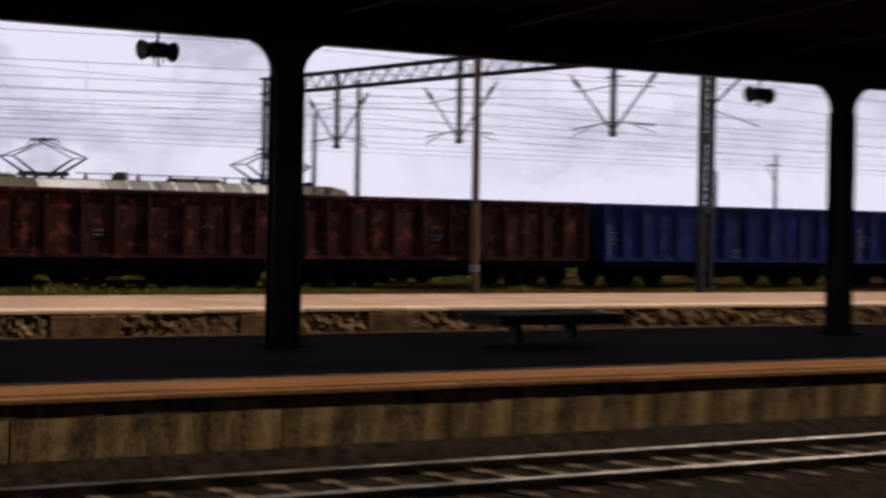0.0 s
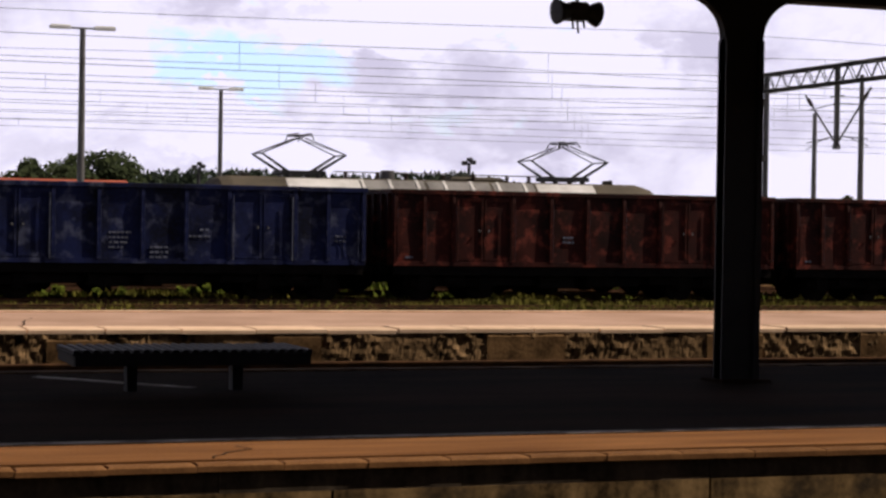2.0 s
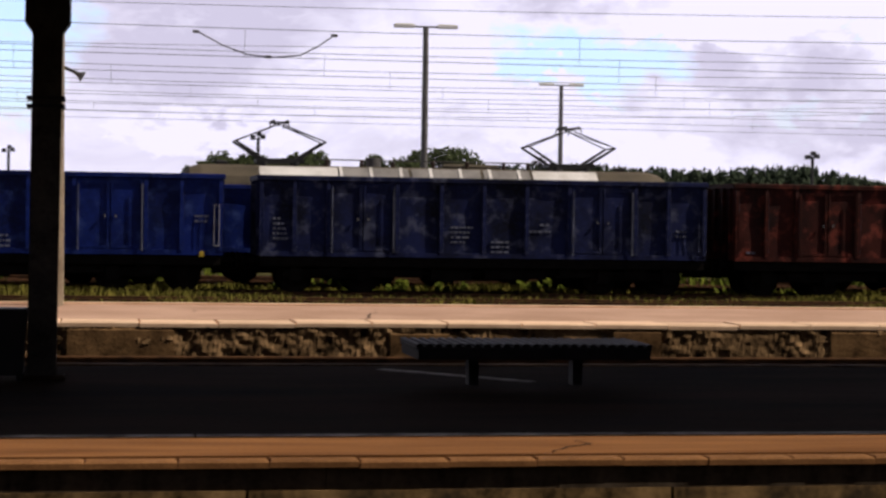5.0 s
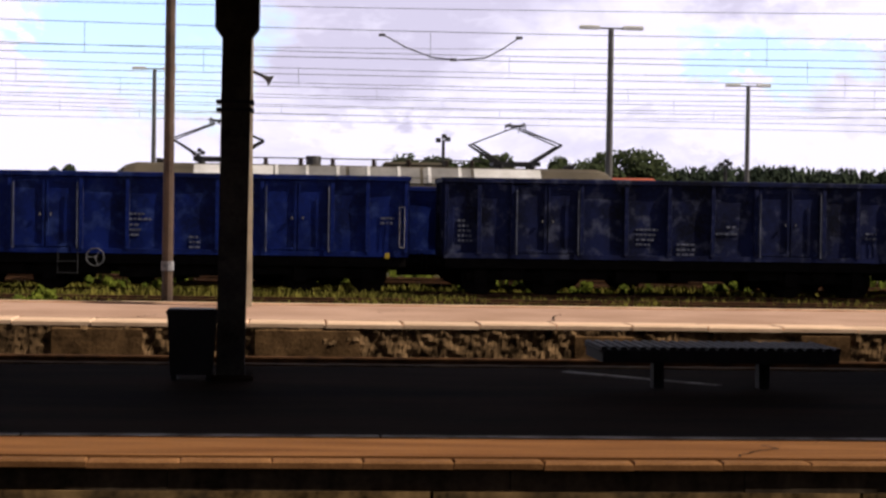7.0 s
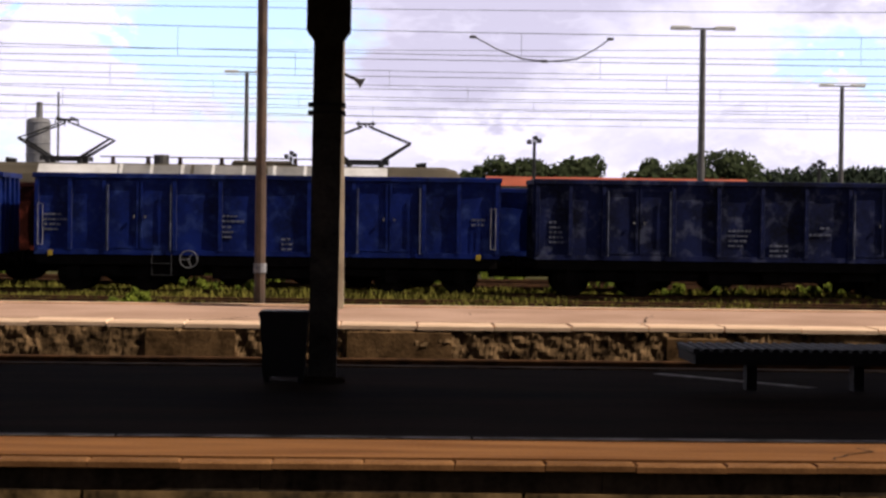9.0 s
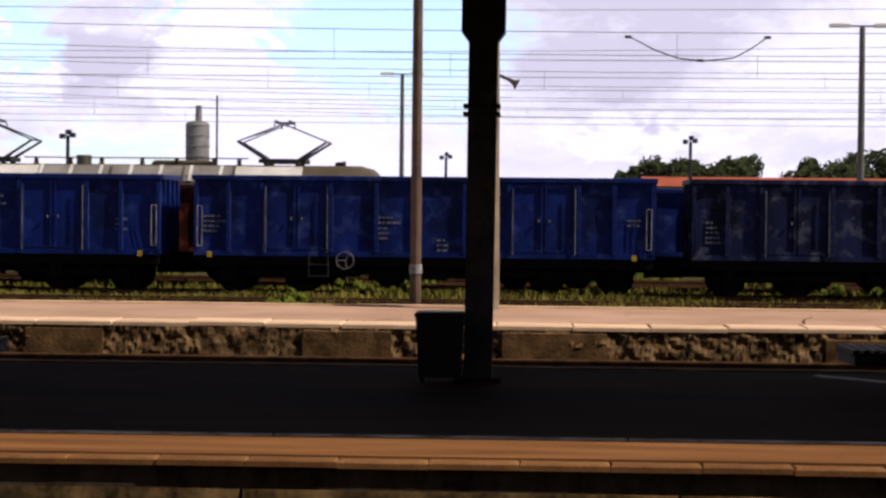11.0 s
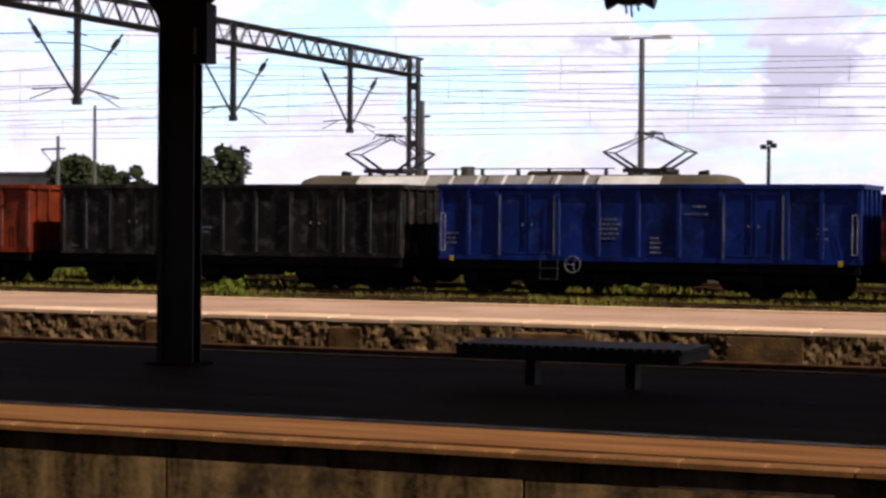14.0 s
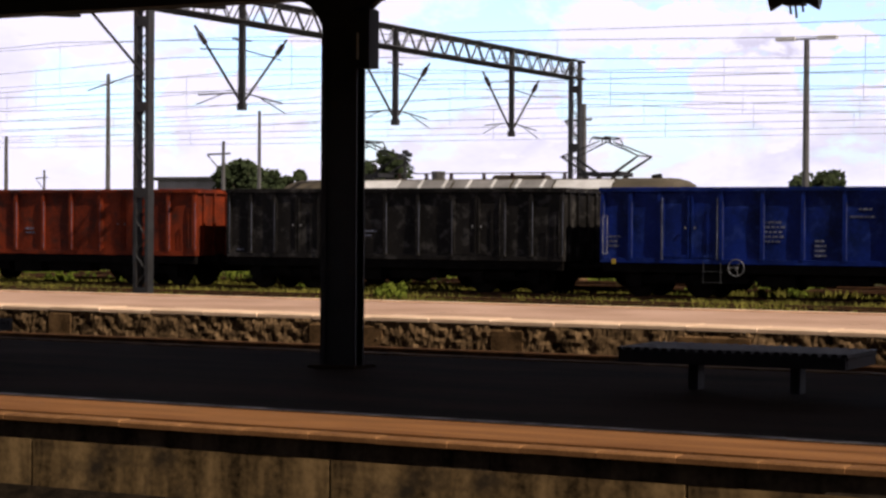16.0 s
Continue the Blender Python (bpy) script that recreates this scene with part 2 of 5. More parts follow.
M = {
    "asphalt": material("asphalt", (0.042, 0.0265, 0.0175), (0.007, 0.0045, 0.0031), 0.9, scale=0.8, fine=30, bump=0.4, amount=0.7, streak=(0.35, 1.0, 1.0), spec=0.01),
    "sand": material("sandy_paving", (0.265, 0.122, 0.047), (0.125, 0.052, 0.019), 0.9, scale=1.6, fine=35, bump=0.3, amount=0.8, streak=(0.4, 2.5, 1.0)),
    "coping": material("coping_concrete", (0.3108, 0.1554, 0.06512), (0.111, 0.04884, 0.01998), 0.85, scale=2.2, fine=40, vary=0.18, amount=0.8),
    "line": material("worn_white_line", (0.66, 0.60, 0.54), (0.16, 0.135, 0.12), 0.8, scale=3, fine=30),
    "wall": material("stained_concrete", (0.3375, 0.2188, 0.1), (0.0125, 0.00875, 0.005), 0.9, scale=0.9, fine=16, streak=(3.4, 3.4, 0.4), amount=0.62, rust=(0.045, 0.034, 0.024), rust_at=0.6),
    "wall_shade": material("shaded_dark_concrete", (0.10, 0.076, 0.054), (0.016, 0.012, 0.009), 0.9, scale=2.0, fine=20, amount=0.8, streak=(2, 2, 0.6)),
    # rubbed paint, paler to carry the highlight on ribs and hinge rods
    "worn_lit_edge": material("rubbed_lit_paint", (0.13, 0.145, 0.20), (0.014, 0.018, 0.03), 0.6, scale=2.5, fine=14, bump=0, amount=0.6),
    "far_top": material("pale_concrete", (0.52, 0.345, 0.26), (0.38, 0.24, 0.17), 0.9, scale=0.5, fine=20, bump=0.2),
    "far_edge": material("pale_edge_concrete", (0.80, 0.58, 0.41), (0.60, 0.41, 0.28), 0.85, scale=1.5, fine=30, vary=0.1),
    "rubble": material("crumbling_concrete", (0.3432, 0.2178, 0.1122), (0.0231, 0.01452, 0.00792), 0.95, scale=2.6, fine=13, bump=1.0, amount=0.62, streak=(1.0, 1.0, 1.2), rust=(0.06, 0.038, 0.022), rust_at=0.63),
    "patch": material("smooth_concrete", (0.23, 0.135, 0.064), (0.05, 0.029, 0.014), 0.9, scale=2.6, fine=18, amount=0.7, bump=0.9),
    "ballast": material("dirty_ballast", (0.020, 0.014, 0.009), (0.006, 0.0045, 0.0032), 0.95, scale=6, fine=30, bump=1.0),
    "soil": material("weedy_soil", (0.075, 0.068, 0.022), (0.02, 0.022, 0.008), 0.95, scale=0.35, fine=9, bump=0.8),
    "rail": material("worn_rail_steel", (0.17, 0.155, 0.145), (0.07, 0.058, 0.05), 0.38, metal=1.0, scale=2, fine=40, bump=0.03),
    "rail_web": material("rusty_rail", (0.12, 0.06, 0.03), (0.05, 0.028, 0.018), 0.8, scale=4, fine=40),
    "sleeper": material("weathered_sleeper", (0.045, 0.032, 0.022), (0.015, 0.011, 0.008), 0.9, scale=3, fine=30, vary=0.2),
    "sleeper_pale": material("pale_concrete_sleeper", (0.24, 0.175, 0.115), (0.012, 0.009, 0.007), 0.9, scale=1.7, fine=14, vary=0.3, amount=0.5),
    "steel_dark": material("dark_painted_steel", (0.025, 0.025, 0.027), (0.014, 0.014, 0.015), 0.6, scale=3, fine=40, bump=0.1),
    "column_worn": material("speckled_column_paint", (0.095, 0.084, 0.074), (0.03, 0.027, 0.024), 0.82, scale=3, fine=24, bump=0.3, amount=0.9, rust=(0.012, 0.009, 0.008), rust_at=0.66),
    "mast_brown": material("weathered_brown_mast", (0.13, 0.085, 0.06), (0.06, 0.04, 0.03), 0.7, scale=2, fine=20, bump=0.1),
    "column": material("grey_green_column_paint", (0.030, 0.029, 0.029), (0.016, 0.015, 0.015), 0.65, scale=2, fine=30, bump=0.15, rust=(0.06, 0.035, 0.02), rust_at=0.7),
    "canopy": material("dark_canopy_boards", (0.03, 0.028, 0.026), (0.018, 0.017, 0.016), 0.9, scale=1, fine=20),
    "roofing": material("roofing_felt", (0.09, 0.09, 0.09), (0.06, 0.06, 0.06), 0.95, scale=1, fine=20),
    "galv": material("grey_mast_steel", (0.13, 0.125, 0.12), (0.075, 0.07, 0.066), 0.55, metal=0.3, scale=2, fine=30, bump=0.05),
    "gantry": material("weathered_gantry_steel", (0.032, 0.032, 0.034), (0.018, 0.017, 0.017), 0.6, metal=0.2, scale=2, fine=30, rust=(0.07, 0.035, 0.02), rust_at=0.68),
    "concrete": material("mast_concrete", (0.60, 0.53, 0.40), (0.36, 0.31, 0.23), 0.9, scale=2, fine=30),
    "wire": material("wire_copper", (0.06, 0.055, 0.05), (0.04, 0.04, 0.04), 0.6, metal=0.4, scale=1, fine=4, bump=0),
    "insulator": material("brown_insulator", (0.035, 0.02, 0.016), None, 0.3, scale=3, fine=10, bump=0),
    "bench": material("dark_bench_slats", (0.013, 0.012, 0.014), (0.006, 0.0055, 0.0065), 0.6, spec=0.2, scale=4, fine=40, vary=0.2),
    "bin": material("black_bin_plastic", (0.018, 0.018, 0.02), (0.012, 0.012, 0.013), 0.5, scale=3, fine=30),
    "speaker": material("loudspeaker_grey", (0.10, 0.10, 0.10), (0.06, 0.06, 0.06), 0.5, scale=4, fine=30, bump=0.05),
    "under": material("grimy_underframe", (0.0095, 0.008, 0.007), (0.005, 0.0042, 0.004), 0.85, scale=3, fine=30),
    "wheel": material("wheel_steel", (0.012, 0.0095, 0.008), (0.006, 0.005, 0.0045), 0.8, metal=0.1, scale=4, fine=30),
    "white": material("faded_white_paint", (0.36, 0.36, 0.38), (0.12, 0.12, 0.14), 0.7, scale=6, fine=40, bump=0.05),
    "lettering": material("faded_lettering_paint", (0.17, 0.185, 0.25), (0.03, 0.035, 0.06), 0.7, scale=7, fine=30, bump=0, amount=0.7),
    "yellow": material("yellow_paint", (0.48, 0.34, 0.025), (0.3, 0.2, 0.02), 0.6, scale=6, fine=40, bump=0.05),
    "wagon_dirty_blue": material("dirty_blue_paint", (0.010, 0.0155, 0.068), (0.0028, 0.0034, 0.010), 0.62, scale=0.9, fine=11, amount=0.6, spec=0.12, streak=(1.3, 1.3, 0.8), rust=(0.085, 0.095, 0.15), rust_at=0.625),
    "wagon_blue": material("blue_paint", (0.00585, 0.01794, 0.1443), (0.00273, 0.00663, 0.0429), 0.5, scale=0.9, fine=11, amount=0.6, spec=0.12, streak=(1.3, 1.3, 0.8), rust=(0.032, 0.058, 0.20), rust_at=0.62),
    "wagon_bright_blue": material("bright_blue_paint", (0.00533, 0.01886, 0.1599), (0.00287, 0.00861, 0.05084), 0.45, scale=0.9, fine=11, amount=0.6, spec=0.12, streak=(1.3, 1.3, 0.8), rust=(0.022, 0.046, 0.20), rust_at=0.64),
    "wagon_brown": material("oxide_brown_paint", (0.0425, 0.00748, 0.004675), (0.0085, 0.00204, 0.0017), 0.65, scale=0.9, fine=11, amount=0.6, spec=0.12, streak=(1.3, 1.3, 0.8), rust=(0.20, 0.042, 0.027), rust_at=0.62),
    "wagon_grey": material("dark_grey_paint", (0.0168, 0.0148, 0.0136), (0.0048, 0.0044, 0.004), 0.65, scale=0.9, fine=11, amount=0.6, spec=0.12, streak=(1.3, 1.3, 0.8), rust=(0.075, 0.07, 0.066), rust_at=0.62),
    "wagon_orange": material("rusty_orange_paint", (0.2214, 0.0328, 0.00902), (0.0615, 0.00984, 0.0041), 0.65, scale=0.9, fine=11, amount=0.6, spec=0.12, streak=(1.3, 1.3, 0.8), rust=(0.05, 0.018, 0.012), rust_at=0.60),
    "loco_green": material("loco_green_paint", (0.05, 0.13, 0.075), (0.03, 0.07, 0.045), 0.45, scale=1, fine=14),
    "loco_roof": material("loco_roof_dust", (0.10, 0.082, 0.056), (0.055, 0.046, 0.032), 0.75, scale=1.2, fine=18),
    "loco_side": material("grey_roof_side", (0.27, 0.26, 0.25), (0.15, 0.145, 0.14), 0.6, scale=1.2, fine=18),
    "loco_panel": material("pale_roof_panel", (0.72, 0.71, 0.70), (0.48, 0.47, 0.45), 0.6, scale=1.2, fine=18),
    "glass": material("dark_cab_glass", (0.02, 0.025, 0.03), None, 0.08, scale=2, fine=5, bump=0),
    "leaf": material("leaf_green", (0.052, 0.066, 0.030), (0.018, 0.027, 0.013), 0.8, scale=1.2, fine=9, bump=0, amount=0.9),
    "leaf_far": material("conifer_green", (0.044, 0.058, 0.036), (0.020, 0.030, 0.020), 0.85, scale=0.4, fine=4, bump=0),
    "bark": material("bark", (0.07, 0.055, 0.04), None, 0.95, scale=3, fine=20),
    "grass": material("dry_green_grass", (0.204, 0.1802, 0.0374), (0.0476, 0.05032, 0.01088), 0.85, scale=0.5, fine=5, bump=0, amount=0.9),
    "silo": material("silo_grey_steel", (0.24, 0.24, 0.25), (0.15, 0.15, 0.155), 0.6, scale=0.5, fine=6),
    "render": material("grey_render", (0.32, 0.31, 0.30), (0.22, 0.21, 0.2), 0.9, scale=0.8, fine=12),
    "red_roof": material("orange_red_roof", (0.42, 0.10, 0.045), (0.27, 0.06, 0.03), 0.7, scale=0.4, fine=5, bump=0),
    "wheel_grey": material("dull_grey_paint", (0.14, 0.14, 0.145), (0.08, 0.08, 0.085), 0.6, scale=3, fine=20, bump=0),
    "weed": material("bright_weed_green", (0.15, 0.18, 0.0252), (0.054, 0.075, 0.012), 0.8, scale=1.5, fine=9, bump=0),
    "crack": material("crack_shadow_dirt", (0.05, 0.035, 0.025), (0.03, 0.02, 0.015), 0.95, scale=4, fine=20),
    "lamp": material("lamp_head_grey", (0.75, 0.74, 0.72), (0.6, 0.6, 0.58), 0.5, scale=2, fine=10, bump=0),
}


# ---- mesh helpers ----
def box(bm, x0, x1, y0, y1, z0, z1):
    v = [bm.verts.new((x, y, z)) for z in (z0, z1) for x, y in ((x0, y0), (x1, y0), (x1, y1), (x0, y1))]
    for f in ((3, 2, 1, 0), (4, 5, 6, 7), (0, 1, 5, 4), (1, 2, 6, 5), (2, 3, 7, 6), (3, 0, 4, 7)):
        bm.faces.new([v[i] for i in f])
    return v


def chamfer_box(bm, x0, x1, y0, y1, z0, z1, b=0.01):
    """A box with its four upper edges chamfered."""
    rings = [((x0, x1, y0, y1), z0), ((x0, x1, y0, y1), z1 - b), ((x0 + b, x1 - b, y0 + b, y1 - b), z1)]
    loops = [[bm.verts.new((x, y, z)) for x, y in ((a, c), (e, c), (e, d), (a, d))] for (a, e, c, d), z in rings]
    bm.faces.new(loops[0][::-1])
    bm.faces.new(loops[-1])
    for p, q in zip(loops, loops[1:]):
        for i in range(4):
            j = (i + 1) % 4
            bm.faces.new((p[i], p[j], q[j], q[i]))


def rod(bm, p, q, r0, r1=None, n=6):
    """A round bar from p to q."""
    p, q = Vector(p), Vector(q)
    r1 = r0 if r1 is None else r1
    d = (q - p).normalized()
    a = d.orthogonal().normalized()
    b = d.cross(a)
    off = math.pi / n
    rings = [[bm.verts.new(c + (a * math.cos(2 * math.pi * i / n + off) + b * math.sin(2 * math.pi * i / n + off)) * r) for i in range(n)] for c, r in ((p, r0), (q, r1))]
    for i in range(n):
        j = (i + 1) % n
        bm.faces.new((rings[0][i], rings[0][j], rings[1][j], rings[1][i]))
    bm.faces.new(rings[0][::-1])
    bm.faces.new(rings[1])


def tube(bm, pts, r, n=4):
    """One continuous thin tube along points that run mainly along x."""
    rings = [[bm.verts.new((p[0], p[1] + r * math.cos(2 * math.pi * i / n), p[2] + r * math.sin(2 * math.pi * i / n))) for i in range(n)] for p in pts]
    for u, w in zip(rings, rings[1:]):
        for i in range(n):
            j = (i + 1) % n
            bm.faces.new((u[i], u[j], w[j], w[i]))
    bm.faces.new(rings[0][::-1])
    bm.faces.new(rings[-1])


def lathe(bm, profile, axis_from, axis_to, n=16):
    """Turns (distance along the axis, radius) round the axis."""
    p, q = Vector(axis_from), Vector(axis_to)
    d = (q - p).normalized()
    a = d.orthogonal().normalized()
    b = d.cross(a)
    rings = [[bm.verts.new(p + d * s + (a * math.cos(2 * math.pi * i / n) + b * math.sin(2 * math.pi * i / n)) * r) for i in range(n)] for s, r in profile]
    for u, w in zip(rings, rings[1:]):
        for i in range(n):
            j = (i + 1) % n
            bm.faces.new((u[i], u[j], w[j], w[i]))
    bm.faces.new(rings[0][::-1])
    bm.faces.new(rings[-1])


def extrude_xz(bm, outline, y0, y1):
    """A plate with an outline in x and z, from y0 to y1."""
    a = [bm.verts.new((x, y0, z)) for x, z in outline]
    b = [bm.verts.new((x, y1, z)) for x, z in outline]
    bm.faces.new(a)
    bm.faces.new(b[::-1])
    for i in range(len(a)):
        j = (i + 1) % len(a)
        bm.faces.new((a[j], a[i], b[i], b[j]))


def extrude_yz(bm, outline, x0, x1):
    a = [bm.verts.new((x0, y, z)) for y, z in outline]
    b = [bm.verts.new((x1, y, z)) for y, z in outline]
    bm.faces.new(a)
    bm.faces.new(b[::-1])
    for i in range(len(a)):
        j = (i + 1) % len(a)
        bm.faces.new((a[j], a[i], b[i], b[j]))


def to_mesh(name, bm, smooth=False):
    bmesh.ops.recalc_face_normals(bm, faces=bm.faces[:])
    me = bpy.data.meshes.new(name)
    bm.to_mesh(me)
    bm.free()
    if smooth:
        me.polygons.foreach_set("use_smooth", [True] * len(me.polygons))
    return me


def part(name, bm, mat, parent, label="", at=None):
    """Links a bmesh or a shared mesh as one mesh object under a thing or a part."""
    me = bm if isinstance(bm, bpy.types.Mesh) else to_mesh(name, bm)
    if not me.materials:
        me.materials.append(mat)
    ob = new(name, me)
    if me.materials[0] is not mat:
        ob.material_slots[0].link = "OBJECT"
        ob.material_slots[0].material = mat
    ob.parent = parent
    if at is not None:
        ob.location = at
    if label:
        tagged(ob, label)
    return ob


def thing(name, label, category, group="", kind="", at=(0, 0, 0)):
    ob = new(name)
    ob.empty_display_size = 0.2
    ob.location = at
    return tagged(ob, label, category, group, kind)


def single(name, bm, mat, label, category="", group="", kind=""):
    me = bm if isinstance(bm, bpy.types.Mesh) else to_mesh(name, bm)
    if not me.materials:
        me.materials.append(mat)
    return tagged(new(name, me), label, category, group, kind)


CACHE = {}


def shared(key, make):
    """A mesh that is built once and shared by alike parts."""
    if key not in CACHE:
        bm = bmesh.new()
        make(bm)
        CACHE[key] = to_mesh(key[0] if isinstance(key, tuple) else key, bm)
    return CACHE[key]


# ---- ground, platforms, tracks ----
X0, X1 = -70.0, 90.0
YARD = 0.2  # the yard tracks lie a little higher than the platform tracks


def ground():
    """One sheet to the horizon, uneven near the tracks."""
    bm = bmesh.new()
    xs = [-3000, -600, -200] + [X0 + i * 2.0 for i in range(81)] + [250, 700, 3000]
    ys = [-400, -60, -10, 0, 0.4, 8, 13.4, 13.6, 22, 29] + [30 + i * 1.5 for i in range(36)] + [95, 130, 200, 400, 900, 4000]
    rows = []
    for y in ys:
        rows.append([bm.verts.new((x, y, (-0.5 if 0 < y < 13.5 else YARD - 0.26 if 37 < y < 60 else -0.26) + (0.10 * noise.noise((x * 0.25, y * 0.25, 3)) if 37 < y < 90 and abs(x) < 95 else 0))) for x in xs])
    for a, b in zip(rows, rows[1:]):
        for i in range(len(xs) - 1):
            bm.faces.new((a[i], a[i + 1], b[i + 1], b[i]))
    single("ground", bm, M["soil"], "weedy soil and gravel ground of a railway yard", "ground", kind="structure")


ground()


def rail_profile(bm, y, x0, x1, top):
    """Flat-bottomed rail with a rounded head."""
    head = [(0.036 - 0.014 + 0.014 * math.cos(a), -0.014 + 0.014 * math.sin(a)) for a in [math.pi / 2 * k / 5 for k in range(6)]]
    side = [(0.07, -0.16), (0.07, -0.145), (0.012, -0.13), (0.012, -0.04), (0.036, -0.03)] + head
    out = side + [(-a, b) for a, b in reversed(side)]
    extrude_yz(bm, [(y + a, top + b) for a, b in out], x0, x1)


def track(y, x0=X0, x1=X1, fine=None, bed=True):
    """A ballasted track; the sleepers of the stretch 'fine' are single pieces."""
    th = thing("railway_track", "rusty railway track on dirty ballast", "railway track", "yard tracks", kind="structure")
    if bed:
        bm = bmesh.new()
        extrude_yz(bm, [(y - 2.2, -0.3), (y + 2.2, -0.3), (y + 1.6, -0.13), (y - 1.6, -0.13)], x0, x1)
        part("ballast_bed", bm, M["ballast"], th, "dark dirty ballast")
    for s in (-1, 1):
        bm = bmesh.new()
        rail_profile(bm, y + s * 0.753, x0, x1, 0.0)
        part("rail", bm, M["rail"] if fine else M["rail_web"], th, "worn steel rail" if fine else "rusty brown rail")
    rest = bmesh.new()
    sl = shared("sleeper", lambda b: chamfer_box(b, -0.11, 0.11, -1.25, 1.25, -0.2, -0.118, 0.015))
    x = x0
    while x < x1:
        if fine and fine[0] < x < fine[1]:
            part("sleeper", sl, M["sleeper_pale"], th, at=(x, y + random.uniform(-0.04, 0.04), random.uniform(-0.01, 0.01)))
        else:
            box(rest, x - 0.13, x + 0.13, y - 1.3, y + 1.3, -0.2, -0.11)
        x += 0.62
    tagged(part("sleepers", rest, M["sleeper"], th), kind="stuff")
    return th


track(11.6, fine=(-16, 34)).location.z = -0.17
for yy in (24.1, 28.2):
    track(yy).location.z = 0.125
for yy in (42.6, 47.6, 52.5, 57.2, 62.2, 66.6, 71.2):
    track(yy, bed=yy > 45).location.z = YARD if yy < 60 else 0.09 if yy < 65 else 0.0

NEAR_F, NEAR_B, NEAR_Z = 13.32, 21.9, 0.55
FAR_F, FAR_B, FAR_Z = 30.4, 36.5, 0.55


def near_platform():
    th = thing("platform_near", "station platform with dark asphalt and sandy edge", "platform", kind="structure")
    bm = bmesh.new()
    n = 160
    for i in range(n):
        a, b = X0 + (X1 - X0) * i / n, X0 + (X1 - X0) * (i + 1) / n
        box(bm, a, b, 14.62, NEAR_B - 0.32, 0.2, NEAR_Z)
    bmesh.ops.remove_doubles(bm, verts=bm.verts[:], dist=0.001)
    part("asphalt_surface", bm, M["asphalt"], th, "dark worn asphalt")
    bm = bmesh.new()
    box(bm, X0, X1, NEAR_F + 0.225, 14.62, 0.2, NEAR_Z - 0.006)
    part("edge_paving", bm, M["sand"], th, "sandy orange edge paving")
    for y0, y1, nm in ((14.66, 14.79, "edge_line"),):
        bm = bmesh.new()
        x = X0
        while x < X1:
            w = random.uniform(1.5, 4.0)
            d = random.uniform(-0.012, 0.012)
            box(bm, x, x + w - 0.02, y0 + d, y1 + d, NEAR_Z - 0.01, NEAR_Z + 0.004)
            x += w
        part(nm, bm, M["line"], th, "worn white safety line")
    bm = bmesh.new()
    v = [bm.verts.new(p) for p in ((2.95, 21.05, NEAR_Z + 0.004), (3.05, 21.2, NEAR_Z + 0.004), (4.4, 19.55, NEAR_Z + 0.004), (4.3, 19.45, NEAR_Z + 0.004))]
    w = [bm.verts.new((q.co.x, q.co.y, NEAR_Z - 0.02)) for q in v]
    bm.faces.new(v)
    bm.faces.new(w[::-1])
    for i in range(4):
        bm.faces.new((v[i], w[i], w[(i + 1) % 4], v[(i + 1) % 4]))
    part("diagonal_line", bm, M["line"], th, "faint diagonal painted line")
    bm = bmesh.new()
    box(bm, X0, X1, NEAR_B - 0.32, NEAR_B, -0.2, NEAR_Z + 0.012)
    part("back_kerb", bm, M["patch"], th, "grey concrete back kerb")
    bm = bmesh.new()
    box(bm, X0, X1, 13.58, 13.9, -0.2, 0.196)
    box(bm, X0, X1, 13.9, NEAR_B - 0.32, -0.3, 0.2)
    part("core", bm, M["patch"], th)
    sizes = [shared(("coping_block", i), lambda b, i=i: chamfer_box(b, 0.0015, 0.6205, 0, 0.187 + 0.007 * i, -0.05, 0.0, 0.012)) for i in range(3)]
    x = -20.0
    while x < 40:
        part("coping_block", random.choice(sizes), M["coping"], th, at=(x, NEAR_F + random.uniform(-0.006, 0.006), NEAR_Z - 0.016 + random.uniform(-0.004, 0.003)))
        x += 0.622
    bm = bmesh.new()
    for a, b in ((X0, -20.01), (40.3, X1)):
        chamfer_box(bm, a, b, NEAR_F, NEAR_F + 0.2, 0.485, NEAR_Z - 0.016, 0.012)
    part("coping_run", bm, M["coping"], th)
    pm = shared("wall_panel", lambda b: box(b, 0.012, 2.988, 0, 0.18, -0.6, 0.325))
    x = -20.0
    while x < 40:
        part("wall_panel", pm, M["wall"], th, at=(x, 13.352 + random.uniform(-0.006, 0.006), 0))
        x += 3.0
    # Dark strip below the coping: the edge's cast shadow put into the colour.
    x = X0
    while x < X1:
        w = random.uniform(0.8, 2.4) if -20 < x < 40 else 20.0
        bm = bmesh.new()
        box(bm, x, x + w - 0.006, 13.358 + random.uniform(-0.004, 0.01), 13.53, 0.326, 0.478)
        part("shade_band", bm, M["wall_shade"], th, "dark concrete band painted as shade under the edge")
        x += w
    bm = bmesh.new()
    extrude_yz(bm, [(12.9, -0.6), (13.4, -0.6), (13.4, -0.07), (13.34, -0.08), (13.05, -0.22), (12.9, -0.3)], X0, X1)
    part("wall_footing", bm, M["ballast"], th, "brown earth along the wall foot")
    bm = bmesh.new()
    for a, b in ((X0, -20.01), (40.0, X1)):
        box(bm, a, b, 13.355, 13.53, -0.6, 0.324)
    part("wall_run", bm, M["wall"], th)


near_platform()


